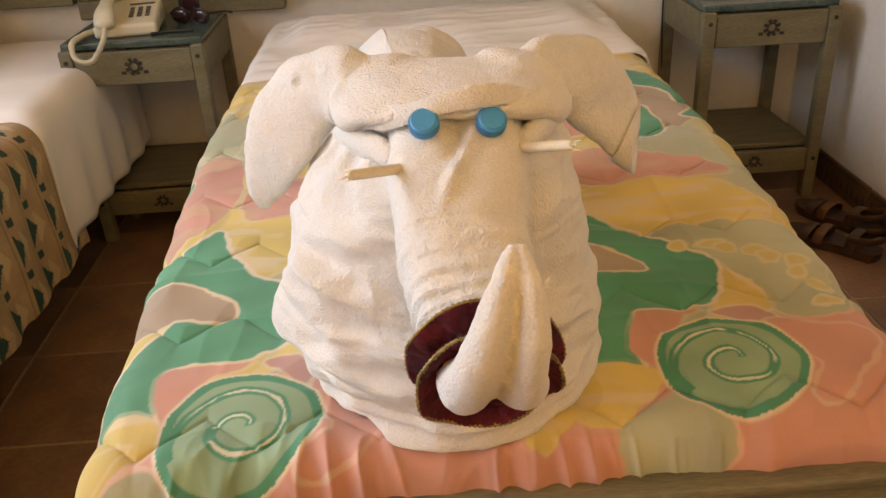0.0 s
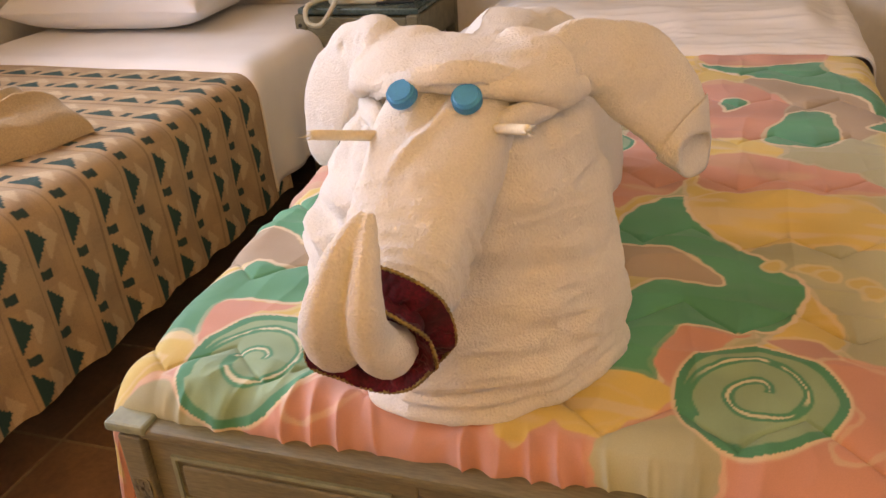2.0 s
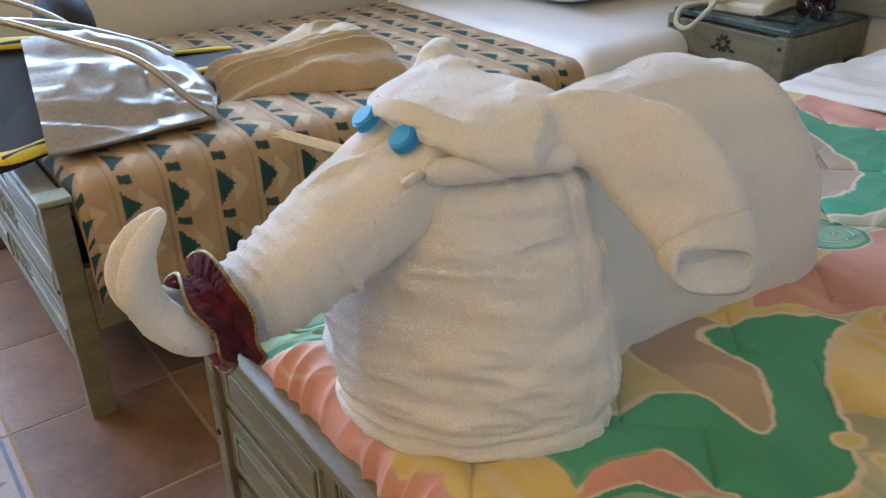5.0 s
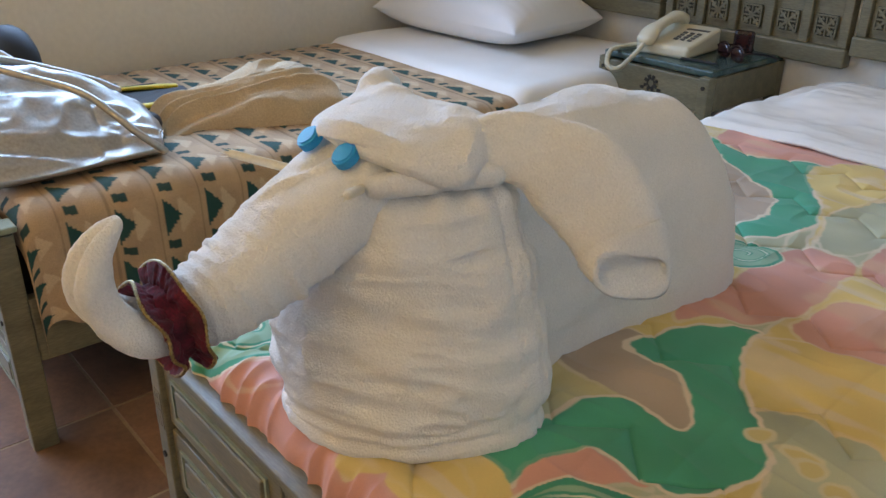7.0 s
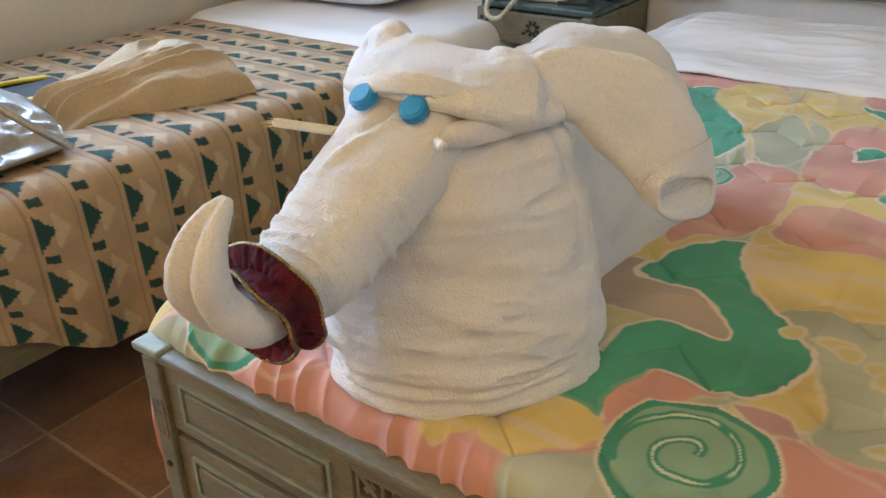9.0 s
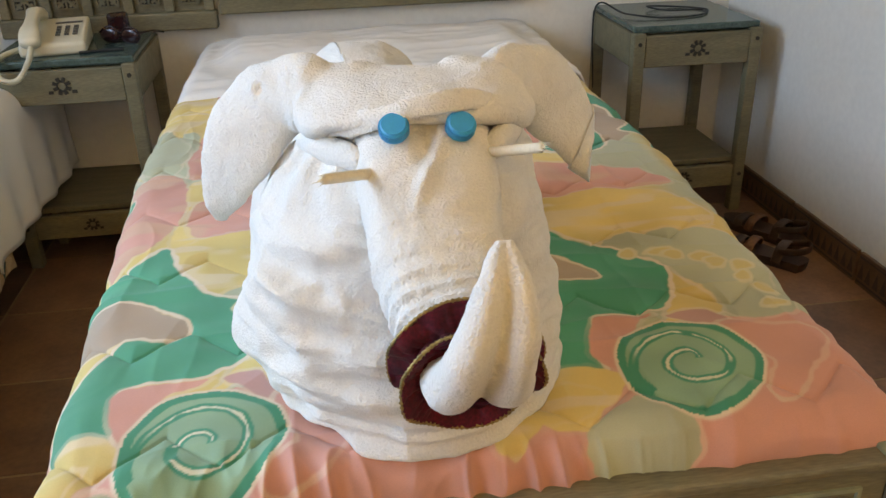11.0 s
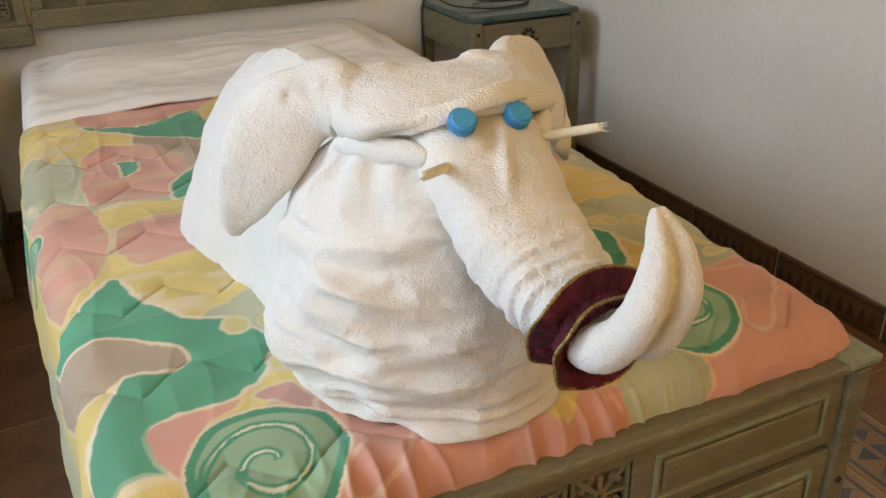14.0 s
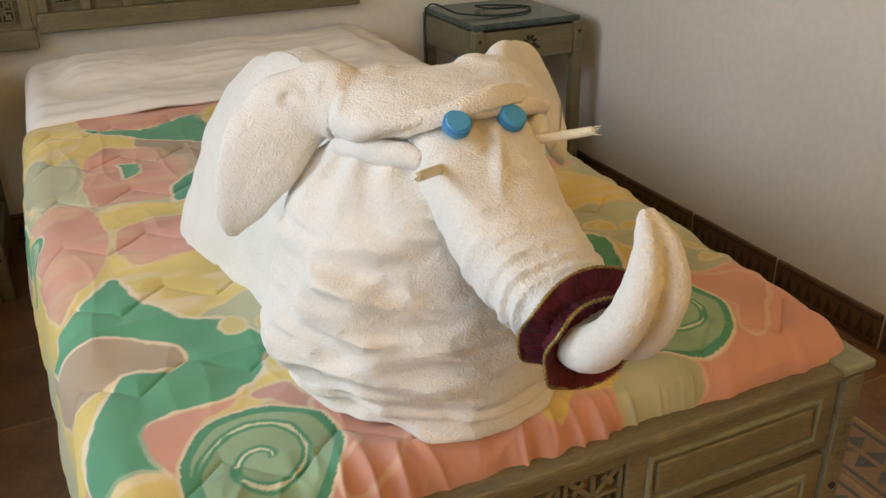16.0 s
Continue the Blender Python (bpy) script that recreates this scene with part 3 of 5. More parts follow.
def bed(place, label, wide=0.89):
    """A wooden bed with a panelled footboard, drawn round its foot's middle."""
    b = thing("bed", place, label, "bed", "twin beds")
    h = wide / 2
    for a in (-1, 1):
        post = part("post", boxes(((a * h - 0.032 if a > 0 else -h - 0.0, 0.0, 0.0), (h if a > 0 else -h + 0.032 + 0.0, 0.05, 0.478)), ((a * h - 0.030 if a > 0 else -h + 0.002, 0.002, 0.478), (h - 0.002 if a > 0 else -h + 0.030, 0.048, 0.484)), bevel=0.003), M_WOOD, b)
        cap = boxes(((-0.027, -0.004, 0.484), (0.027, 0.056, 0.497)), bevel=0.004)
        bmesh.ops.translate(cap, vec=(a * (h - 0.016), 0, 0), verts=cap.verts)
        part("post_cap", cap, M_WORN, b, "worn green post cap")
        carve = bmesh.new()
        for k in range(2):
            fretwork(carve, a * (h - 0.016), 0.40 - 0.035 * k, -0.001, 0.018, 0.028)
        part("post_carving", carve, M_WOOD_L, b)
        scr = bmesh.new()
        bmesh.ops.create_cone(scr, cap_ends=True, segments=12, radius1=0.005, radius2=0.005, depth=0.004, matrix=Matrix.Translation((a * (h - 0.016), -0.001, 0.30)) @ pose(0, 0, 0, 90))
        part("bolt", scr, M_DARK, b)
    part("top_rail", boxes(((-h + 0.033, -0.002, 0.478), (h - 0.033, 0.048, 0.492)), bevel=0.004), M_WOOD_L, b)
    for k, top in enumerate((0.477, 0.352, 0.215)):
        low = top - 0.112
        ends, mid = h - 0.033, 0.085
        frame_ = bmesh.new()
        for lo, hi in (((-ends, 0.008, low), (-mid, 0.036, top)), ((mid, 0.008, low), (ends, 0.036, top)), ((-mid, 0.008, top - 0.02), (mid, 0.036, top)), ((-mid, 0.008, low), (mid, 0.036, low + 0.02))):
            box(frame_, lo, hi, 0.002)
        board = part("board", frame_, M_WOOD_L, b)
        for a in (-1, 1):
            x0, x1 = sorted((a * (mid + 0.03), a * (ends - 0.03)))
            rim = boxes(((x0, 0.004, low + 0.022), (x1, 0.009, low + 0.027)), ((x0, 0.004, top - 0.027), (x1, 0.009, top - 0.022)), ((x0, 0.004, low + 0.027), (x0 + 0.005, 0.009, top - 0.027)), ((x1 - 0.005, 0.004, low + 0.027), (x1, 0.009, top - 0.027)))
            part("moulding", rim, M_WORN, board)
            part("raised_panel", boxes(((x0 + 0.012, 0.003, low + 0.034), (x1 - 0.012, 0.009, top - 0.034)), bevel=0.003), M_WOOD_L, board)
        fret = bmesh.new()
        for cx in (-0.042, 0.042):
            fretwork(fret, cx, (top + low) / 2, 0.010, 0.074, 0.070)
        part("fretwork", fret, M_WOOD_L, board)
        # black sheet that paints the shade seen through the pierced ornament
        part("fretwork_shade", boxes(((-mid, 0.032, low + 0.02), (mid, 0.035, top - 0.02))), M_DARK, board)
    for a in (-1, 1):
        x0, x1 = sorted((a * h, a * (h - 0.028)))
        part("side_rail", boxes(((x0, 0.05, 0.20), (x1, 1.98, 0.34)), bevel=0.004), M_WOOD, b)
        part("leg", boxes(((x0, 1.93, 0.0), (x1, 1.98, 0.199)), bevel=0.004), M_WOOD, b)
    m = bmesh.new()
    box(m, (-h + 0.03, 0.13, 0.30), (h - 0.03, 1.98, 0.492), 0.05, segments=3)
    part("mattress", m, M_SHEET, b, "white mattress in its sheet", True)
    part("slats", boxes(((-h + 0.03, 0.06, 0.24), (h - 0.03, 1.97, 0.27))), M_DARK, b)
    return b


bed((0, 0, 0), "green-stained wooden bed with carved footboard under a pastel quilt")
bed((-1.455, -0.08, 0), "green-stained wooden bed under a woven tan and green bedspread", 0.96)


def headboard(x0, x1, low, high, label):
    hb = thing("headboard", ((x0 + x1) / 2, WALL_Y - 0.001, low), label, "headboard", "wall headboards")
    w, t = (x1 - x0) / 2, high - low
    part("bottom_rail", boxes(((-w, -0.045, 0), (w, 0, 0.055)), bevel=0.006), M_WOOD_L, hb)
    part("top_rail", boxes(((-w, -0.045, t - 0.05), (w, 0, t)), bevel=0.006), M_WOOD_L, hb)
    n = max(2, round(2 * w / 0.125))
    for k in range(n + 1):
        cx = -w + 0.02 + (2 * w - 0.04) * k / n
        part("stile", boxes(((cx - 0.014, -0.036, 0.055), (cx + 0.014, 0, t - 0.05)), bevel=0.003), M_WOOD, hb)
        if k < n:
            c2 = cx + (w - 0.02) / n
            half = (w - 0.02) / n - 0.014
            panel = part("panel", boxes(((c2 - half, -0.020, 0.055), (c2 + half, -0.002, t - 0.05)), bevel=0.001), M_WOOD, hb)
            # dark plate behind the motif, shade put in as colour
            back = boxes(((c2 - 0.032, -0.0215, 0.075), (c2 + 0.032, -0.0195, 0.14)))
            part("motif_shade", back, M_DARK, panel)
            bm = bmesh.new()
            fretwork(bm, c2, 0.1075, -0.030, 0.060, 0.060)
            part("motif", bm, M_WOOD, panel)
    return hb


headboard(-0.455, 0.50, 0.625, 1.02, "green-stained wooden headboard with carved motifs on the wall")
headboard(-1.09, -0.462, 0.585, 1.0, "green-stained wooden wall panel with carved motifs above the nightstand")
headboard(-1.98, -1.10, 0.63, 1.02, "green-stained wooden headboard above the second bed")


# ---- nightstands ----
def motif_hole_shade(bm, cx, y, cz, s):
    """Cut-out flower, the shade in its holes put in as dark blocks: eight small wedges in a pyramid over a bar."""
    for k in range(8):
        a = k * 45 + 22.5
        box(bm, (0.010 * s, 0, -0.0045 * s), (0.024 * s, 0.004, 0.0045 * s), 0, Matrix.Translation((cx, y, cz)) @ pose(0, 0, 0, 0, a, 0))
    for a in (-1, 1):
        box(bm, (cx + a * 0.030 * s - 0.006 * s, y, cz - 0.020 * s), (cx + a * 0.030 * s + 0.006 * s, y + 0.004, cz - 0.012 * s))


def nightstand(place, label):
    ns = thing("nightstand", place, label, "nightstand", "nightstands by the bed")
    w, d, h = 0.195, 0.40, 0.575
    for a in (-1, 1):
        for y in (0.0, d - 0.035):
            x0, x1 = sorted((a * w, a * (w - 0.035)))
            part("leg", boxes(((x0, y, 0), (x1, y + 0.035, h)), bevel=0.004), M_WOOD, ns)
            for z in (h - 0.03, 0.125) if y == 0 else ():
                scr = bmesh.new()
                bmesh.ops.create_cone(scr, cap_ends=True, segments=10, radius1=0.006, radius2=0.006, depth=0.004, matrix=Matrix.Translation((a * (w - 0.0175), -0.001, z)) @ pose(0, 0, 0, 90))
                part("bolt", scr, M_DARK, ns)
        part("side_apron", boxes((((a * w if a < 0 else w - 0.025), 0.036, h - 0.10), ((-w + 0.025 if a < 0 else w), d - 0.036, h - 0.004)), bevel=0.003), M_WOOD_L, ns)
        part("side_stretcher", boxes((((a * w if a < 0 else w - 0.025), 0.036, 0.10), ((-w + 0.025 if a < 0 else w), d - 0.036, 0.155)), bevel=0.003), M_WOOD_L, ns)
    for z0, z1, s in ((h - 0.10, h - 0.008, 1.0), (0.085, 0.155, 0.75)):
        apron = part("apron", boxes(((-w + 0.036, 0.006, z0), (w - 0.036, 0.028, z1)), bevel=0.003), M_WOOD_L, ns)
        bm = bmesh.new()
        motif_hole_shade(bm, 0, 0.003, (z0 + z1) / 2 + 0.004, s)
        part("motif", bm, M_DARK, apron)
    part("back_apron", boxes(((-w + 0.036, d - 0.028, h - 0.10), (w - 0.036, d - 0.006, h - 0.008)), bevel=0.003), M_WOOD_L, ns)
    part("shelf", boxes(((-w + 0.026, 0.03, 0.157), (w - 0.026, d - 0.036, 0.172)), bevel=0.002), M_WOOD_L, ns)
    top = bmesh.new()
    box(top, (-w + 0.004, 0.018, h - 0.003), (w - 0.004, d - 0.004, h + 0.017), 0.005)
    part("marble_top", top, M_MARBLE, ns, "dark green marble top")
    return ns


TOP = 0.575 + 0.017
nightstand((-0.845, 1.69, 0), "small carved wooden nightstand with a green marble top and telephone")
nightstand((0.925, 1.69, 0), "small carved wooden nightstand with a green marble top by the wall")

# ---- folded towels in the shape of an elephant ----
elephant = thing("towel_elephant", (-0.07, 0.25, BED), "white terry bath towels folded into an elephant, standing on the quilt", "folded towels")
HOME = elephant.matrix_world.inverted()


def towel(name, v, f, label):
    ob = put(name, v, f, M_TERRY, elephant, label)
    ob.matrix_parent_inverse = HOME
    return ob


def pile(v):
    """Small unevenness of terry cloth."""
    return 0.0018 * vnoise(v, 30, 41) + 0.0008 * vnoise(v, 85, 42) + 0.0005 * vnoise(v, 220, 43)


def wrapped_body():
    """The towel wound round the front."""
    rows = [(-0.072, 0.218, 0.533, 0.150, 0.158), (-0.073, 0.218, 0.541, 0.158, 0.167), (-0.078, 0.219, 0.560, 0.160, 0.174), (-0.086, 0.223, 0.610, 0.171, 0.183),
            (-0.087, 0.224, 0.660, 0.170, 0.178), (-0.087, 0.222, 0.710, 0.158, 0.165), (-0.084, 0.219, 0.760, 0.140, 0.148), (-0.078, 0.212, 0.805, 0.120, 0.126), (-0.076, 0.205, 0.840, 0.085, 0.09), (-0.076, 0.2, 0.858, 0.03, 0.03)]
    nv, nu = 190, 420
    p = smooth_path(rows, nv)
    th = np.linspace(0, 2 * np.pi, nu, endpoint=False)
    T, K = np.meshgrid(th, np.arange(nv))
    T, K = T.ravel(), K.ravel()
    c, s = np.cos(T), np.sin(T)
    e = 2 / 1.97
    x = p[K, 0] + np.sign(c) * abs(c) ** e * p[K, 3]
    y = p[K, 1] + np.sign(s) * abs(s) ** e * p[K, 4] * np.where(s > 0, 0.5, 1.0)
    z = p[K, 2]
    v = np.stack([x, y, z], 1)
    n = normals_of(v, nv, nu, True)
    # the cloth's end overlaps on one flank, with a flat woven band beside it
    deg = np.degrees(T)
    d = 0.014 * (step(24, 21.5, deg) + step(180, 300, deg) * (deg > 180)) * step(0.86, 0.80, z)
    d += -0.004 * (step(3.0, 1.2, abs(deg - 9)) * (z < 0.80))
    d += -0.0025 * np.exp(-((deg - 355.5) / 1.0) ** 2) * step(0.82, 0.78, z)
    # slack folds that run round the front, stronger low and at the sides
    q = v + np.stack([0.02 * vnoise(v, 9, 51), 0.02 * vnoise(v, 9, 52), 0.022 * vnoise(v, 8, 53)], 1)
    ridge = 1 - abs(np.sin(q[:, 2] * np.pi / 0.047 + 1.4 * np.sin(T * 1.5 + 0.6)))
    where = step(-0.25, 0.5, vnoise(v * [1, 1, 0.6], 8, 54)) * step(0.84, 0.74, z)
    where = where * (1 - 0.85 * np.exp(-(((deg + 180) % 360 - 180 - 14) / 16) ** 2))
    d += (0.008 + 0.006 * step(175, 205, deg) * step(325, 290, deg)) * (ridge - 0.35) * where
    d += 0.010 * vnoise(v * [1, 1, 1.3], 9, 55) + 0.005 * vnoise(v * [1, 1, 2.4], 19, 56)
    crumple = 0.5 - abs(vnoise(q * [1, 1, 2.1], 15, 59))
    d += 0.008 * crumple * step(150, 185, deg) * step(300, 250, deg) * step(0.80, 0.72, z)
    # fine creases across the front, and long ones drawn up to the throat
    d += 0.0075 * (0.4 - abs(vnoise(q * [1, 1, 3.2], 21, 60))) * step(0.83, 0.78, z) * step(28, 60, (deg - 10) % 360) * step(355, 325, (deg - 10) % 360)
    d += 0.006 * (0.5 - abs(vnoise(q * [2.6, 2.6, 0.5], 13, 66))) * step(0.70, 0.80, z) * step(140, 170, deg) * step(290, 250, deg)
    # gathers under the brow
    d += 0.003 * np.sin(T * 17 + 3 * vnoise(v, 10, 57)) * step(0.76, 0.83, z)
    # stacked hems at the foot
    d += 0.004 * np.sin((z - 0.54) * 2 * np.pi / 0.020) * step(0.60, 0.55, z) * step(0.1, 0.5, -s + 0.4 * vnoise(v, 7, 58))
    # a bulge low on one flank
    d += 0.010 * np.exp(-((deg - 195) / 18) ** 2 - ((z - 0.62) / 0.03) ** 2) + 0.012 * np.exp(-((deg - 215) / 12) ** 2 - ((z - 0.70) / 0.03) ** 2)
    v = v + n * (d + pile(v) - 0.004)[:, None]
    v[:, 2] = np.maximum(v[:, 2], BED - 0.006)
    f = grid_faces(nv, nu, True).tolist()
    f.append([(nv - 1) * nu + k for k in range(nu)])
    f.append(list(range(nu))[::-1])
    return towel("body_towel", v, f, "white terry towel wound round the front")


def rear_body():
    rows = [(-0.095, 0.22, 0.100, 0.265), (-0.102, 0.32, 0.112, 0.295), (-0.112, 0.42, 0.124, 0.308), (-0.120, 0.52, 0.142, 0.310), (-0.126, 0.60, 0.157, 0.296),
            (-0.127, 0.67, 0.165, 0.272), (-0.129, 0.715, 0.160, 0.245), (-0.131, 0.742, 0.147, 0.190), (-0.141, 0.753, 0.10, 0.13), (-0.141, 0.756, 0.03, 0.05)]
    nv, nu = 170, 260
    p = smooth_path(rows, nv)
    T, K = np.meshgrid(np.linspace(0, np.pi, nu), np.arange(nv))
    T, K = T.ravel(), K.ravel()
    c, s = np.cos(T), np.sin(T)
    e = np.where(c < 0, 1.35, 2.7)
    w = np.sign(c) * abs(c) ** (2 / e)
    h = abs(s) ** (2 / e)
    x = p[K, 0] + w * p[K, 2] - 0.010 * h
    z = BED - 0.004 + h * p[K, 3]
    v = np.stack([x, p[K, 1], z], 1)
    n = -normals_of(v, nv, nu)
    out = np.sign((n * (v - np.array([-0.137, 0.45, 0.62]))).sum(1).sum())
    n = n * out
    d = 0.009 * vnoise(v, 7, 61) + 0.004 * vnoise(v * [1, 1, 2], 17, 62) + 0.010 * vnoise(v * [1, 0.5, 1], 10, 63) * step(0.6, 0.72, v[:, 1])
    d += 0.012 * np.exp(-((v[:, 1] - 0.655) / 0.035) ** 2 - ((v[:, 0] + 0.03) / 0.06) ** 2) * step(0.7, 0.8, z)
    v = v + n * (d + pile(v))[:, None]
    v[:, 2] = np.maximum(v[:, 2], BED - 0.006)
    f = grid_faces(nv, nu).tolist()
    f.append([k for k in range(nu)])
    return towel("rear_towel", v, f, "white terry towel bundled as the hindquarters")


def trunk_line(k):
    return smooth_path([(-0.063, 0.150, 0.845), (-0.063, 0.105, 0.826), (-0.063, 0.030, 0.783), (-0.062, -0.040, 0.750), (-0.060, -0.092, 0.738)], k)


# the hanging ends of the hood: inner edge, outer edge, half thickness as a vector
LEFT_EAR = [((-0.115, 0.130, 0.842), (-0.112, 0.205, 0.866), (0.0, -0.008, 0.013)), ((-0.158, 0.178, 0.840), (-0.172, 0.246, 0.890), (-0.004, -0.018, 0.022)), ((-0.180, 0.206, 0.828), (-0.222, 0.270, 0.876), (-0.012, -0.016, 0.012)),
            ((-0.196, 0.211, 0.806), (-0.262, 0.270, 0.840), (-0.010, -0.012, 0.006)), ((-0.211, 0.214, 0.781), (-0.283, 0.262, 0.795), (-0.005, -0.009, 0.002)), ((-0.231, 0.228, 0.755), (-0.289, 0.263, 0.760), (-0.003, -0.007, 0.0)),
            ((-0.253, 0.247, 0.727), (-0.288, 0.265, 0.727), (-0.002, -0.006, 0.0)), ((-0.268, 0.262, 0.709), (-0.282, 0.268, 0.709), (-0.002, -0.004, 0.0))]
RIGHT_EAR = [((-0.010, 0.130, 0.842), (-0.020, 0.205, 0.866), (0.0, -0.008, 0.013)), ((0.024, 0.190, 0.840), (0.032, 0.254, 0.886), (0.004, -0.016, 0.024)), ((0.054, 0.222, 0.828), (0.074, 0.288, 0.878), (0.010, -0.012, 0.019)),
             ((0.079, 0.236, 0.796), (0.111, 0.310, 0.858), (0.013, -0.009, 0.012)), ((0.103, 0.246, 0.772), (0.139, 0.324, 0.824), (0.012, -0.006, 0.011)), ((0.123, 0.252, 0.756), (0.156, 0.330, 0.780), (0.008, -0.003, 0.020)), ((0.140, 0.255, 0.752), (0.169, 0.335, 0.730), (0.001, 0.0, 0.026))]


def hanging_end(edges, hollow=False, n=60, around=44, start=0, stop=60, proud=0.0):
    """A thick fold of cloth between two edges; hollow: its end is an open loop."""
    e = smooth_path([(*a, *b, *c) for a, b, c in edges], n)
    mid, wide, deep = (e[:, :3] + e[:, 3:6]) / 2, (e[:, 3:6] - e[:, :3]) / 2, e[:, 6:]
    th = np.linspace(0, 2 * np.pi, around, endpoint=False)
    c, s = np.cos(th), np.sin(th)
    e_ = 0.68 if hollow else 0.8
    c, s = np.sign(c) * abs(c) ** e_, np.sign(s) * abs(s) ** e_
    steps = [(k, -proud) for k in range(start, stop)]
    if hollow:
        steps += [(n - 1, 0.001), (n - 1, 0.0045)] + [(k, 0.006) for k in range(n - 2, n - 18, -2)]
    rings = []
    for k, inset in steps:
        w, d = np.linalg.norm(wide[k]), np.linalg.norm(deep[k])
        rings.append(mid[k] + np.outer(c, wide[k] * (1 - inset / w)) + np.outer(s, deep[k] * max(1 - inset / d, 0.1)))
    v = np.concatenate(rings)
    f = grid_faces(len(rings), around, True).tolist()
    f.append(list(range(around))[::-1])
    f.append([(len(rings) - 1) * around + k for k in range(around)])
    return v, f


def near_line(v, a, b):
    """Distance of the points v from the stretch a to b."""
    a, b = np.array(a), np.array(b)
    k = np.clip(((v - a) @ (b - a)) / ((b - a) @ (b - a)), 0, 1)
    return np.linalg.norm(v - a - k[:, None] * (b - a), axis=1)


def head():
    trunk = tube([(-0.063, 0.165, 0.846, 0.064, 0.042), (-0.063, 0.108, 0.821, 0.063, 0.044), (-0.063, 0.060, 0.795, 0.060, 0.045), (-0.063, 0.000, 0.764, 0.056, 0.043), (-0.062, -0.050, 0.745, 0.050, 0.039), (-0.061, -0.082, 0.739, 0.041, 0.034), (-0.060, -0.105, 0.736, 0.032, 0.028)], (1, 0, 0), 50, 40, 2.7)
    tip = []
    for a, big in ((-1, 1.0), (1, 0.94)):
        o = 0.0185 * a
        tip.append(tube([(-0.060 + o * 0.6, -0.080, 0.738, 0.018, 0.022), (-0.060 + o, -0.112, 0.735, 0.0205 * big, 0.022), (-0.058 + o * 1.05, -0.140, 0.744, 0.0205 * big, 0.021), (-0.055 + o * 0.92, -0.161, 0.771, 0.0170 * big, 0.019), (-0.050 + o * 0.78, -0.167, 0.800, 0.0138 * big, 0.0165), (-0.045 + o * 0.58, -0.160, 0.828, 0.0100 * big, 0.0125), (-0.041 + o * 0.18, -0.139, 0.853, 0.0050, 0.006)], (1, 0, 0), 44, 20))
    hood = ball((-0.075, 0.205, 0.838), (0.094, 0.098, 0.040))
    cap = tube([(-0.152, 0.195, 0.860, 0.045, 0.026), (-0.12, 0.165, 0.869, 0.062, 0.018), (-0.065, 0.150, 0.874, 0.068, 0.013), (-0.012, 0.158, 0.870, 0.062, 0.018), (0.020, 0.19, 0.860, 0.050, 0.028)], (0, 1, 0.10), 40, 28, 2.3)
    lip = tube([(-0.172, 0.208, 0.836, 0.010, 0.007), (-0.152, 0.150, 0.848, 0.012, 0.006), (-0.108, 0.094, 0.868, 0.013, 0.0045), (-0.063, 0.083, 0.882, 0.012, 0.004), (-0.020, 0.095, 0.881, 0.012, 0.0045), (0.008, 0.130, 0.860, 0.013, 0.006), (0.024, 0.208, 0.838, 0.011, 0.008)], (0, 0.55, 1), 70, 20)
    roll_r = tube([(-0.004, 0.088, 0.836, 0.012, 0.011), (0.020, 0.128, 0.840, 0.014, 0.012), (0.045, 0.205, 0.838, 0.011, 0.011)], (0, 0, 1), 24, 16)
    roll_l = tube([(-0.120, 0.092, 0.830, 0.011, 0.010), (-0.143, 0.130, 0.830, 0.014, 0.012), (-0.172, 0.190, 0.822, 0.012, 0.012)], (0, 0, 1), 24, 16)
    return fused([trunk, *tip], 0.0028, 2), fused([hood, cap, hanging_end(LEFT_EAR), hanging_end(RIGHT_EAR, stop=53)], 0.0026, 5), [lip, roll_r, roll_l]


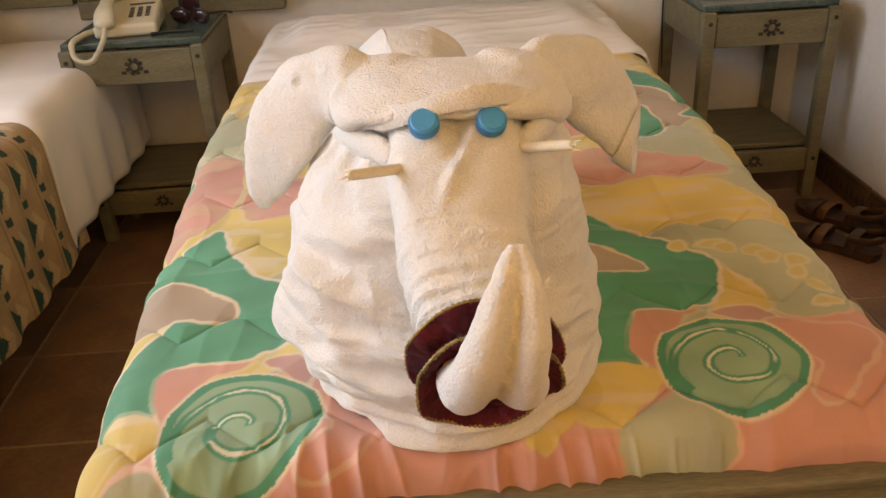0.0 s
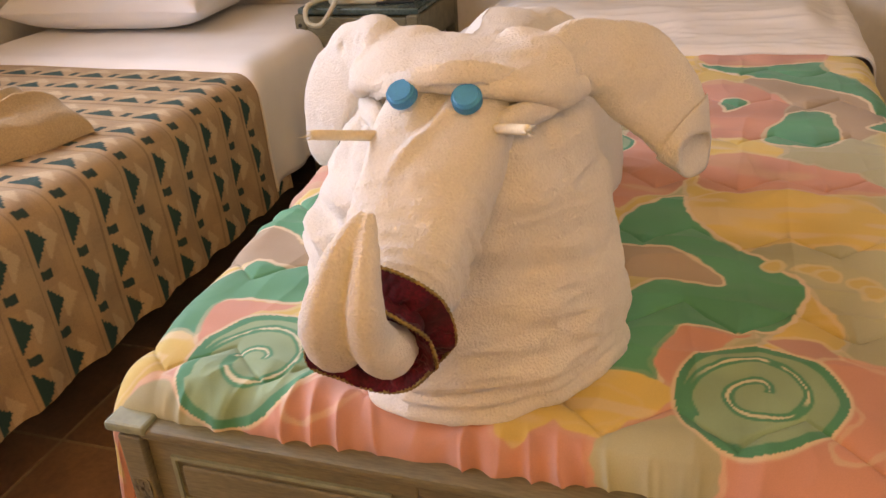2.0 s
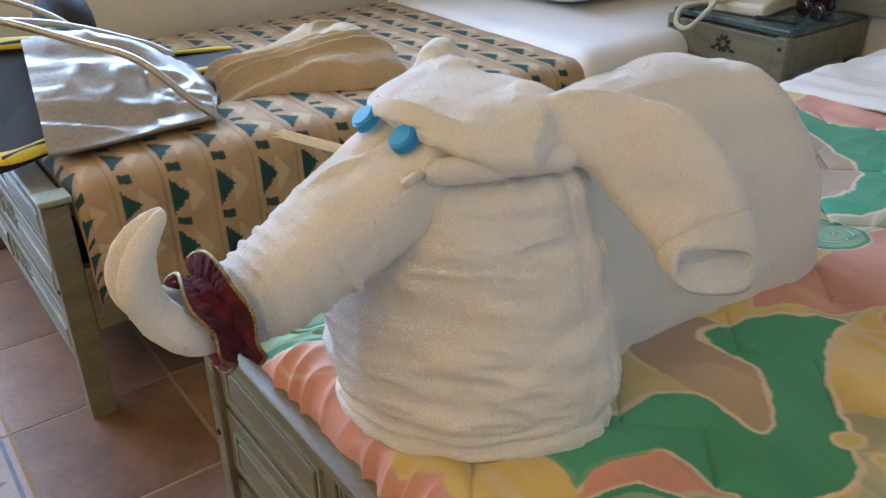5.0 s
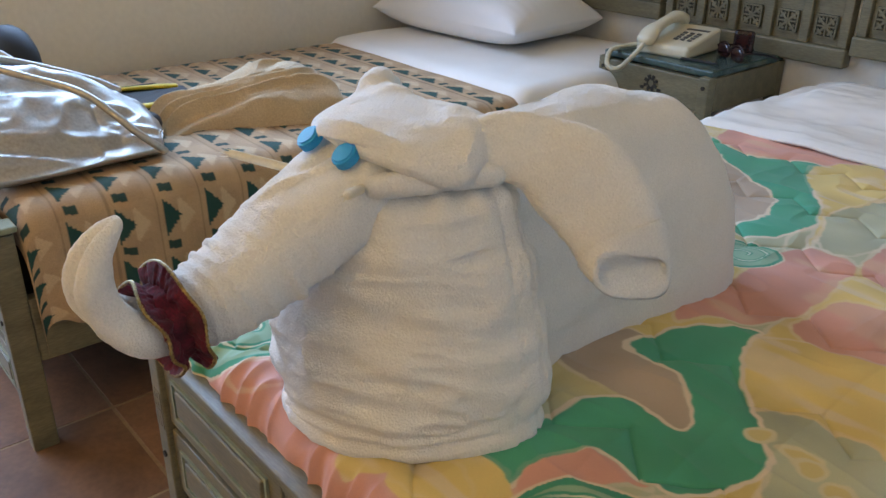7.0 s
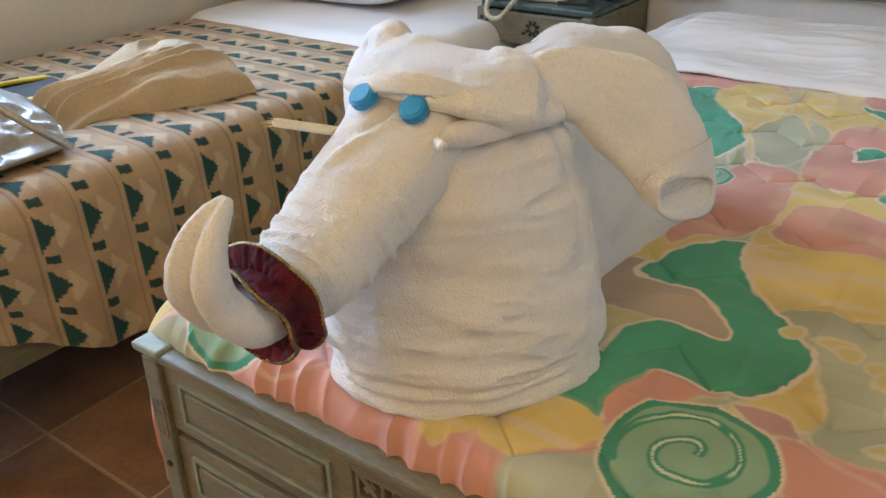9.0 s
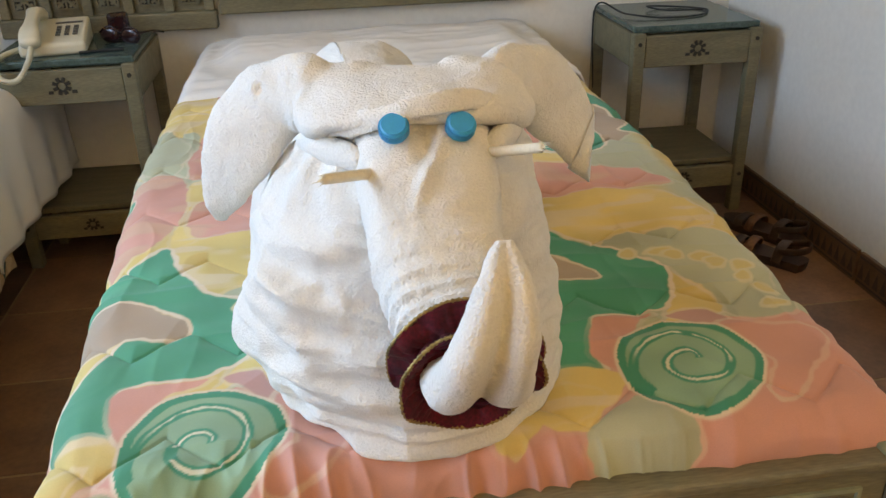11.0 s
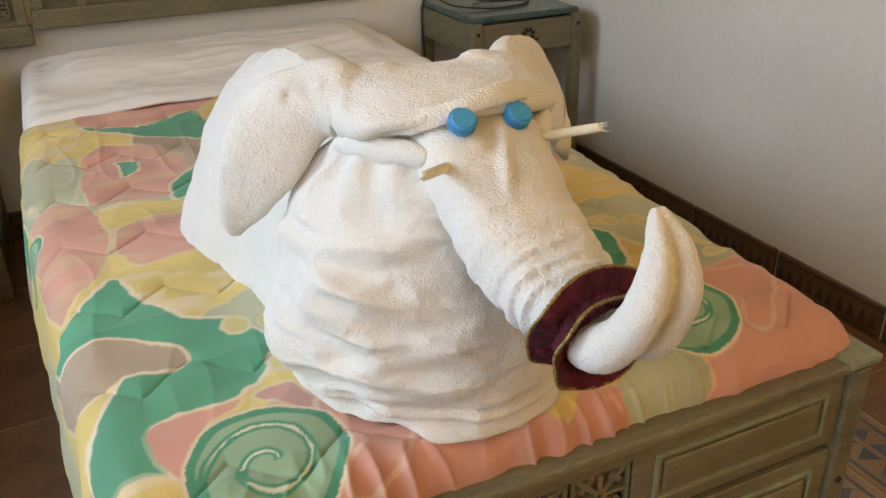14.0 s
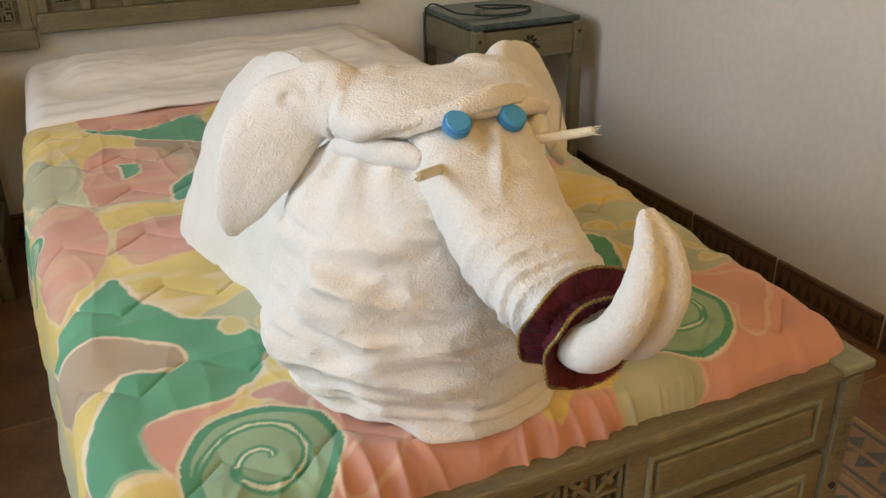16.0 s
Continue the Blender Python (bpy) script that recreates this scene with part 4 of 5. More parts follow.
def build_head():
    (v, n, f), (bv, bn, bf), rolls = head()
    line = trunk_line(160)
    gap = np.array([((v - q) ** 2).sum(1) for q in line[::4]])
    along = gap.argmin(0) / 39.0
    on = step(0.10, 0.30, along) * step(1.0, 0.9, along)
    warp = along + 0.020 * vnoise(v, 14, 71)
    ring = (1 - abs(np.sin(warp * np.pi / 0.085 + 1.6 * vnoise(v * [1.6, 1, 1], 9, 72)))) ** 1.5 - 0.4
    d = 0.0058 * ring * on * (0.35 + 0.65 * step(-0.5, 0.2, vnoise(v, 14, 73))) * step(0.30, 0.55, along + 0.15 * vnoise(v, 8, 74))
    # the nose crease between the eyes, forking upwards
    up = n[:, 2] > 0
    top = step(0.02, 0.09, v[:, 1]) * step(0.135, 0.10, v[:, 1]) * up
    d += -0.007 * np.exp(-((v[:, 0] + 0.064) / 0.009) ** 2) * top
    s_line = -0.050 - 0.45 * (0.080 - v[:, 1])
    d += 0.0060 * np.exp(-((v[:, 0] - s_line) / 0.007) ** 2) * step(-0.005, 0.03, v[:, 1]) * step(0.10, 0.07, v[:, 1]) * up
    d += 0.0035 * vnoise(v, 15, 77)
    towel("trunk", v + n * (d + pile(v))[:, None], f, "towel rolled into a trunk with an upturned tip")
    v, n = bv, bn
    flat = step(0.84, 0.78, v[:, 2])
    d = 0.004 * vnoise(v * [1, 1.4, 2], 16, 75) * (1 - 0.6 * flat)
    # creases that fan out from the knots beside the brow over the roots of the ears
    for knot, ends in (((-0.168, 0.195, 0.842), ((-0.215, 0.235, 0.868), (-0.178, 0.215, 0.898), (-0.150, 0.185, 0.898), (-0.120, 0.150, 0.893))),
                       ((0.022, 0.200, 0.842), ((0.085, 0.255, 0.850), (0.065, 0.250, 0.885), (0.035, 0.220, 0.895), (0.000, 0.170, 0.895), (-0.03, 0.13, 0.888)))):
        for k, tip_ in enumerate(ends):
            tip_ = np.array(knot) + (0.85 if k == 0 else 0.65) * (np.array(tip_) - knot)
            gap = near_line(v, knot, tip_) + 0.003 * vnoise(v, 30, 80)
            d += -(0.0095, 0.0045, 0.0030, 0.0020, 0.0016)[k] * np.exp(-(gap / (0.0080 if k == 0 else 0.0060)) ** 2) + 0.0018 * np.exp(-((gap - 0.013) / 0.007) ** 2)
    sway = np.stack([0.006 * vnoise(v, 10, 84), 0.006 * vnoise(v, 10, 85), 0 * d], 1) * flat[:, None]
    hem, hf = hanging_end(RIGHT_EAR, True, around=90, start=48, proud=0.0022)
    hd = np.stack([0.006 * vnoise(hem, 10, 84) + 0.002 * vnoise(hem, 28, 86), 0.006 * vnoise(hem, 10, 85) + 0.002 * vnoise(hem, 28, 87), 0.003 * vnoise(hem, 20, 88)], 1)
    towel("ear_hem", hem + hd, hf, "hemmed open end of the hanging towel")
    towel("hood", v + sway + n * (d + pile(v))[:, None], bf, "towel hood over the trunk, its two ends hanging as ears")
    for name, label, piece in zip(("brow_hem", "cheek_fold", "cheek_fold"), ("turned hem of the towel hood", "", ""), rolls):
        v, n, f = fused([piece], 0.0028, 3)
        d = 0.0025 * vnoise(v, 22, 78) + 0.0015 * vnoise(v, 50, 79)
        towel(name, v + n * (d + 0.6 * pile(v))[:, None], f, label)


wrapped_body()
rear_body()
build_head()


def bottle_cap(place, normal):
    cap = thing("bottle_cap", place, "round blue plastic bottle cap set in the towel", "bottle cap", "bottle cap eyes")
    q = Vector(normal).to_track_quat("Z", "Y").to_matrix().to_4x4()
    bm = bmesh.new()
    bmesh.ops.create_cone(bm, cap_ends=True, segments=60, radius1=0.0132, radius2=0.0128, depth=0.011)
    rim = [e for e in bm.edges if all(v.co.z > 0.004 for v in e.verts) and len(e.link_faces) == 2 and any(len(f.verts) > 4 for f in e.link_faces)]
    bmesh.ops.bevel(bm, geom=rim, offset=0.0022, segments=3, affect="EDGES")
    bm.transform(q)
    part("cap_shell", bm, M_BLUE, cap, smooth=False)
    bm = bmesh.new()
    for k in range(60):
        a = k * 6
        box(bm, (0.0126, -0.0004, -0.0055), (0.0135, 0.0004, 0.0025), 0, pose(0, 0, 0, 0, 0, a))
    bm.transform(q)
    part("grip_ribs", bm, M_BLUE, cap)


bottle_cap((-0.0925, 0.0765, 0.8655), (-0.08, -0.62, 0.78))
bottle_cap((-0.0335, 0.0790, 0.8625), (0.06, -0.62, 0.78))


def paper_roll(root, tip, label):
    """A thin rolled paper stick, frayed at its free end."""
    r, t = np.array(root), np.array(tip)
    pr = thing("paper_roll", tuple(r), label, "paper roll", "paper tusks")
    v, f = tube([(*(r + (t - r) * k), 0.0050 - 0.0005 * k, 0.0047 - 0.0005 * k) for k in (0, 0.3, 0.6, 0.95)], (0.1, 0.3, 1), 20, 16)
    ob = put("roll", v - r, f, M_PAPER, pr)
    rnd = random.Random(5)
    bm = bmesh.new()
    way = (t - r) / np.linalg.norm(t - r)
    for k in range(7):
        o = np.array([rnd.uniform(-1, 1) for _ in range(3)]) * 0.003
        e = t - r + way * rnd.uniform(0.002, 0.007) + o * 1.6
        b = t - r - way * 0.004 + o
        vs = [bm.verts.new(b + w) for w in ((0.0012, 0, 0), (0, 0, 0.0012), (-0.0012, 0, 0))] + [bm.verts.new(e)]
        for tri_ in ((0, 1, 3), (1, 2, 3), (2, 0, 3), (0, 2, 1)):
            bm.faces.new([vs[q] for q in tri_])
    part("frayed_end", bm, M_PAPER, pr)


paper_roll((-0.105, 0.075, 0.826), (-0.158, 0.018, 0.845), "short cream rolled-paper stick pushed in beside the trunk")
paper_roll((-0.018, 0.090, 0.832), (0.031, 0.036, 0.852), "short cream rolled-paper stick with a frayed end beside the trunk")


def scrunchie():
    s = thing("scrunchie", (-0.060, -0.104, 0.735), "burgundy velvet ruffle with gold braid edges round the towel trunk", "hair scrunchie")
    axis = Vector((0.02, -1.0, -0.22)).normalized()
    q = axis.to_track_quat("Z", "Y").to_matrix().to_4x4()
    nu, nv = 260, 60
    T, K = np.meshgrid(np.linspace(0, 2 * np.pi, nu, endpoint=False), np.linspace(0, 1, nv))
    T, K = T.ravel(), K.ravel()

    def surface(T, K, back):
        wv = 0.55 * np.sin(2 * T + (2.4 if back else 0.4)) + 0.45 * np.sin(5 * T + 2.0 + np.sin(2 * T))
        reach = 0.023 if back else 0.017
        r = 0.0345 + reach * K ** 0.8 + 0.0022 * wv * K
        zed = (0.007 + 0.010 * K ** 1.3 + 0.0065 * wv * K) if not back else (-0.006 - 0.008 * K ** 1.3 + 0.0055 * wv * K)
        p = np.stack([r * np.cos(T) * 1.02, r * np.sin(T) * 0.93, zed], 1)
        return p

    def place(p):
        m = np.array(q.to_3x3())
        return p @ m.T

    for back in (False, True):
        p = surface(T, K, back)
        w3 = np.stack([np.cos(T), np.sin(T), 0.25 * K], 1)
        p[:, 2] += (0.0035 * vnoise(w3, 5.5, 91) + 0.0020 * vnoise(w3, 13, 92)) * (1 - 0.3 * K)
        ob = put("ruffle", place(p), grid_faces(nv, nu, True), M_VELVET, s)
        m = ob.modifiers.new("thickness", "SOLIDIFY")
        m.thickness, m.offset = 0.003, 0
        t = np.linspace(0, 2 * np.pi, 220, endpoint=False)
        rim = surface(t, np.ones(220), back)
        bm_v, bm_f = [], []
        ring = np.linspace(0, 2 * np.pi, 8, endpoint=False)
        for k in range(220):
            bead = 0.0016 + 0.0006 * math.sin(k * 2.4)
            for a in ring:
                bm_v.append(rim[k] + np.array([math.cos(t[k]) * math.cos(a), math.sin(t[k]) * math.cos(a), math.sin(a)]) * bead)
        fc = [(k * 8 + j, k * 8 + (j + 1) % 8, ((k + 1) % 220) * 8 + (j + 1) % 8, ((k + 1) % 220) * 8 + j) for k in range(220) for j in range(8)]
        put("braid", place(np.array(bm_v)), fc, M_GOLD, s, "gold braid edging")
    # the gathered middle band that grips the trunk
    t, z = np.meshgrid(np.linspace(0, 2 * np.pi, 180, endpoint=False), np.linspace(-0.014, 0.012, 14))
    t, z = t.ravel(), z.ravel()
    w3 = np.stack([np.cos(t), np.sin(t), 6 * z], 1)
    r = 0.0385 + 0.003 * vnoise(w3, 7, 93) + 0.003 * np.cos(z * 100)
    put("gathered_band", place(np.stack([r * np.cos(t), r * np.sin(t) * 0.86, z], 1)), grid_faces(14, 180, True), M_VELVET, s)


scrunchie()


# ---- second bed: bedspread, sheet, pillow ----
BX, BY, BH = -1.455, -0.08, 0.48      # middle, foot and half width


def woven_colour(a, s):
    """Rows of dark green peaks and bars on tan: a across the bed, s along it."""
    row = np.floor(s / 0.095)
    b = s / 0.095 - row
    c = (a / 0.124) % 1
    jag = 0.012 * np.sign(np.sin(a * 2 * np.pi / 0.008))
    col = np.tile(np.array((0.44, 0.29, 0.165)), (len(a), 1))
    lattice = (abs(((a + s * 0.9) / 0.12) % 1 - 0.5) + abs(((a - s * 0.9) / 0.12) % 1 - 0.5)) 
    shade = (step(0.45, 0.47, lattice) * 0.5 + step(0.70, 0.72, lattice) * 0.5)[:, None]
    col = col * (1 - 0.45 * shade) + np.array((0.31, 0.195, 0.12)) * 0.45 * shade
    pale = (step(0.30, 0.32, abs(c - 0.42) + abs(b - 0.55)) < 0.5)[:, None]
    col = np.where(pale & (b > 0.5)[:, None], np.array((0.52, 0.37, 0.23)), col)
    peak = (abs(c - 0.40) < 0.33 - 0.33 * (b - 0.16) / 0.40 + jag) & (b > 0.16) & (b < 0.56)
    bar = (abs(c - 0.90 - 0.12 * (b - 0.33)) < 0.075) & (b > 0.18) & (b < 0.46)
    col[peak] = (0.012, 0.055, 0.045)
    col[bar] = (0.020, 0.050, 0.040)
    col[abs(b - 0.03) < 0.025] *= 0.72
    return col


def spread(y0, y1, side, lift, nu, nv, foot, rib):
    """A cloth over the second bed that hangs down both sides."""
    U, S = np.meshgrid(np.linspace(-1, 1, nu), np.linspace(y0 - foot, y1, nv))
    U, S = U.ravel(), S.ravel()
    hw = BH + 0.012
    run = U * (hw + side)
    r = 0.06
    flat = hw - r
    over = np.maximum(abs(run) - flat, 0)
    ang = np.minimum(over / r, np.pi / 2)
    hang = np.maximum(over - r * np.pi / 2, 0)
    p3 = np.stack([run, S, 0 * S], 1)
    x = np.sign(run) * (np.minimum(abs(run), flat) + r * np.sin(ang) + 0.05 * hang * (run > 0))
    hang = hang * (0.55 + 0.45 * step(y0, y0 + 0.30, S) if rib else 1.0)
    z = lift - r * (1 - np.cos(ang)) - hang
    rf = 0.05
    fo = np.maximum(y0 + rf - S, 0)
    fa = np.minimum(fo / rf, np.pi / 2)
    y = np.where(fo > 0, y0 + rf - rf * np.sin(fa), S)
    z = z - rf * (1 - np.cos(fa)) - np.maximum(fo - rf * np.pi / 2, 0)
    x = x + np.sign(x) * (0.007 * np.sin(S * 2 * np.pi / 0.17 + 2 * vnoise(p3, 4, 101)) * step(0.02, 0.2, hang))
    z = z + 0.005 * vnoise(p3, 6, 102) * (hang <= 0) - rib * abs(np.sin((S + 1) * np.pi / 0.095 + np.pi / 2)) ** 12
    v = np.stack([BX + np.where(x < -0.5, -0.5 + (x + 0.5) * 0.3, x), y, z], 1)
    return v, run, S


v_, run_, s_ = spread(BY + 0.06, 1.37, 0.33, 0.520, 520, 420, 0.06, 0.004)
me_ = mesh_of("bedspread", v_, grid_faces(420, 520), M_WOVEN)
with_pattern(me_, woven_colour(run_, s_ + 1))
tagged(new("bedspread", me_), "woven tan bedspread with dark green peaks, hanging over the bed's side", "bedspread")
v_, run_, s_ = spread(1.28, 2.03, 0.30, 0.530, 120, 90, 0.0, 0.0)
v_[:, 2] += 0.004 * vnoise(v_, 9, 103)
ob_ = put("bottom_sheet", v_, grid_faces(90, 120), M_SHEET)
tagged(ob_, "white sheet folded back, hanging over the bed's side", "sheet")
m_ = ob_.modifiers.new("thickness", "SOLIDIFY")
m_.thickness, m_.offset = 0.006, 1


def pillow():
    nu, nv = 120, 90
    U, V = np.meshgrid(np.linspace(-1, 1, nu), np.linspace(-1, 1, nv))
    U, V = U.ravel(), V.ravel()
    sx, sy = 0.35 * U * (1 - 0.10 * (1 - V ** 2) * 0), 0.24 * V
    pinch = 1 - 0.10 * (1 - abs(U) ** 3) * abs(V) ** 6
    edge = (1 - abs(U) ** 4) * (1 - abs(V) ** 4)
    h = 0.090 * np.sqrt(np.maximum(edge, 0))
    x = sx * (1 - 0.10 * (1 - V ** 2) * (abs(U) > 0.5) * (abs(U) - 0.5))
    y = sy * pinch
    p3 = np.stack([x, y, 0 * x], 1)
    crease = 0.010 * vnoise(p3, 9, 111) + 0.006 * vnoise(p3 * [1, 3, 1], 14, 112)
    top = np.stack([x, y, h + crease * edge + 0.075 + 0.02 * edge], 1)
    low = np.stack([x, y, 0.078 - 0.075 * np.sqrt(np.maximum(edge, 0)) * 0.98], 1)
    f = grid_faces(nv, nu).tolist()
    v = np.concatenate([top, low])
    f += [[k + nu * nv for k in q][::-1] for q in f]
    ob = put("pillow", v, f, M_PILLOW)
    ob.matrix_world = pose(-1.66, 1.79, 0.530, 0, 0, 4)
    return tagged(ob, "plump white pillow on the second bed", "pillow")


pillow()


# ---- things on the second bed ----
def fleece():
    nu, nv = 230, 190
    U, V = np.meshgrid(np.linspace(-1, 1, nu), np.linspace(-1, 1, nv))
    U, V = U.ravel(), V.ravel()
    x, y = 0.220 * U, 0.185 * V * (0.80 + 0.25 * U)
    p3 = np.stack([x, y, 0 * x], 1)
    edge = np.maximum((1 - abs(U) ** 5) * (1 - abs(V) ** 4), 0)
    q = p3 + np.stack([0.13 * vnoise(p3, 5, 121), 0.13 * vnoise(p3, 5, 122), 0 * x], 1)
    ridge = (1 - abs(vnoise(q * [0.5, 1.7, 1], 11, 123))) ** 2
    small = (1 - abs(vnoise(q * [0.9, 2.0, 1], 24, 127))) ** 2
    h = edge ** 0.35 * (0.052 + 0.040 * U + 0.018 * vnoise(p3, 6, 128) + 0.040 * ridge ** 0.7 * (1 - 0.4 * U) + 0.005 * small + 0.002 * vnoise(p3, 40, 124))
    v = np.stack([x + 0.015 * vnoise(p3, 11, 125), y + 0.02 * vnoise(p3, 9, 126), np.maximum(h, 0)], 1)
    low = v.copy()
    low[:, 2] = -0.002
    f = grid_faces(nv, nu).tolist()
    f += [[k + nu * nv for k in z][::-1] for z in f]
    ob = put("fleece_blanket", np.concatenate([v, low]), f, M_BEIGE)
    ob.matrix_world = pose(-1.305, 0.615, 0.520, 0, 0, 84)
    tagged(ob, "crumpled beige fleece blanket lying on the bedspread", "blanket")


fleece()


def swim_bag():
    bag = thing("beach_bag", (-1.235, 0.205, 0.520), "shiny silver leatherette beach bag lying on the bedspread", "bag", turn=80)
    nu, nv = 130, 90
    T, K = np.meshgrid(np.linspace(0, 2 * np.pi, nu, endpoint=False), np.linspace(0, 1, nv))
    T, K = T.ravel(), K.ravel()
    # the bag lies on its side: mouth towards -x, bottom towards +x, with a slack ridge along its upper side
    half_w = 0.215 - 0.085 * K
    high = 0.195 - 0.03 * K - 0.070 * step(0.5, 1.0, K)
    closing = np.sqrt(np.maximum(1 - step(0.88, 1.0, K) ** 2, 0.02))
    c, s = np.cos(T), np.sin(T)
    x = -0.20 + 0.36 * K
    y = np.sign(c) * abs(c) ** 0.9 * half_w * closing
    ridge = 0.045 * (1 - K)
    lean = np.clip(np.where(y > ridge, (y - ridge) / (half_w - ridge), (ridge - y) / (half_w + ridge)), 0, 1)
    z = np.where(s > 0, 0.03 + (high - 0.03) * (1 - lean ** 1.35) * closing, 0.03 - 0.03 * abs(s) ** 0.6)
    v = np.stack([x, y, z], 1)
    q = v + np.stack([0.05 * vnoise(v, 6, 131), 0.05 * vnoise(v, 6, 132), 0 * x], 1)
    dent = 0.016 * vnoise(q, 7, 133) - 0.022 * (1 - abs(vnoise(q * [1, 0.6, 1], 8, 134))) ** 5 + 0.010 * (1 - abs(vnoise(q * [0.6, 1.4, 1], 17, 136))) ** 4
    v[:, 2] += dent * step(0.02, 0.06, v[:, 2])
    v[:, 1] += 0.012 * vnoise(v, 9, 135)
    v[:, 2] = np.maximum(v[:, 2], 0)
    f = grid_faces(nv, nu, True).tolist()
    f.append([(nv - 1) * nu + k for k in range(nu)])
    ob = put("bag_body", v, f, M_SILVER, bag)
    wire("handle", [(0.13, -0.165, 0.03), (0.08, -0.150, 0.075), (0.0, -0.09, 0.150), (-0.10, -0.03, 0.185), (-0.22, 0.03, 0.225), (-0.25, 0.08, 0.22), (-0.12, 0.12, 0.19), (0.04, 0.13, 0.13), (0.10, 0.11, 0.10)], 0.008, M_SILVER, bag, "long silver carrying handle")
    wire("handle", [(-0.04, 0.15, 0.12), (-0.14, 0.20, 0.20), (-0.28, 0.25, 0.24), (-0.42, 0.22, 0.20), (-0.40, 0.12, 0.13), (-0.24, 0.05, 0.10), (-0.16, 0.04, 0.13)], 0.007, M_SILVER, bag, "long silver carrying handle")


swim_bag()


def flipper(m, label):
    fl = thing("swim_fin", (0, 0, 0), label, "swim fin", "pair of swim fins")
    bm = bmesh.new()
    outline = [(0, -0.075), (0.05, -0.085), (0.22, -0.105), (0.27, -0.085), (0.28, -0.02), (0.265, 0.03), (0.285, 0.075), (0.22, 0.10), (0.05, 0.082), (0, 0.07)]
    pts = smooth_path([(*o, 0) for o in outline + outline[:1]], 60)[:-1]
    up = [bm.verts.new((x, y, 0.012 + 0.01 * math.sin(x * 9))) for x, y, _ in pts]
    dn = [bm.verts.new((x, y, 0.0 + 0.01 * math.sin(x * 9))) for x, y, _ in pts]
    bm.faces.new(up)
    bm.faces.new(dn[::-1])
    for k in range(len(up)):
        bm.faces.new((up[k], dn[k], dn[(k + 1) % len(up)], up[(k + 1) % len(up)]))
    part("blade", bm, M_BLACK, fl, "black rubber blade")
    for a in (-1, 1):
        v, f = tube([(0.02, a * 0.070, 0.016, 0.008, 0.006), (0.10, a * 0.082, 0.022, 0.010, 0.007), (0.19, a * 0.091, 0.026, 0.010, 0.006), (0.262, a * 0.078, 0.022, 0.008, 0.005)], (0, 1, 0), 24, 14)
        rib = put("yellow_rib", v, f, M_YELLOW, fl, "yellow side rib")
        v, f = tube([(0.08, a * 0.080, 0.0285, 0.003, 0.002), (0.21, a * 0.0905, 0.0305, 0.003, 0.002)], (0, 1, 0), 8, 8)
        put("rib_slot", v, f, M_BLACK, rib)
    fl.matrix_world = m
    return fl


flipper(pose(-1.235, 0.135, 0.615, -27, 8, -99) @ Matrix.Diagonal((1.05, 1.75, 1, 1)), "black swim fin with yellow ribs sticking out of the bag")
flipper(pose(-1.47, 0.56, 0.535, 0, 3, -100) @ Matrix.Diagonal((0.95, 1.1, 1, 1)), "black swim fin with yellow ribs lying behind the bag")


def mask():
    mk = thing("diving_mask", (-1.56, 0.16, 0.491), "black rubber diving mask propped against the bag", "diving mask", turn=15)
    v, f = tube([(-0.07, 0, 0.13, 0.03, 0.03), (-0.05, 0, 0.19, 0.045, 0.035), (0.0, 0, 0.22, 0.05, 0.04), (0.05, 0, 0.19, 0.045, 0.035), (0.07, 0, 0.12, 0.035, 0.03), (0.04, 0, 0.03, 0.04, 0.03), (0.0, 0, 0.015, 0.04, 0.02)], (0, 1, 0), 40, 20)
    put("skirt", v, f, M_BLACK, mk)
    v, f = ball((0, -0.03, 0.14), (0.055, 0.012, 0.05), 12)
    put("lens", v, f, M_LENS, mk)
    v, f = tube([(0.16, 0.05, 0.05, 0.05, 0.03), (0.26, 0.08, 0.07, 0.05, 0.03), (0.36, 0.10, 0.06, 0.04, 0.028)], (0, 1, 0), 20, 16)
    put("strap", v, f, M_BLACK, mk)


mask()


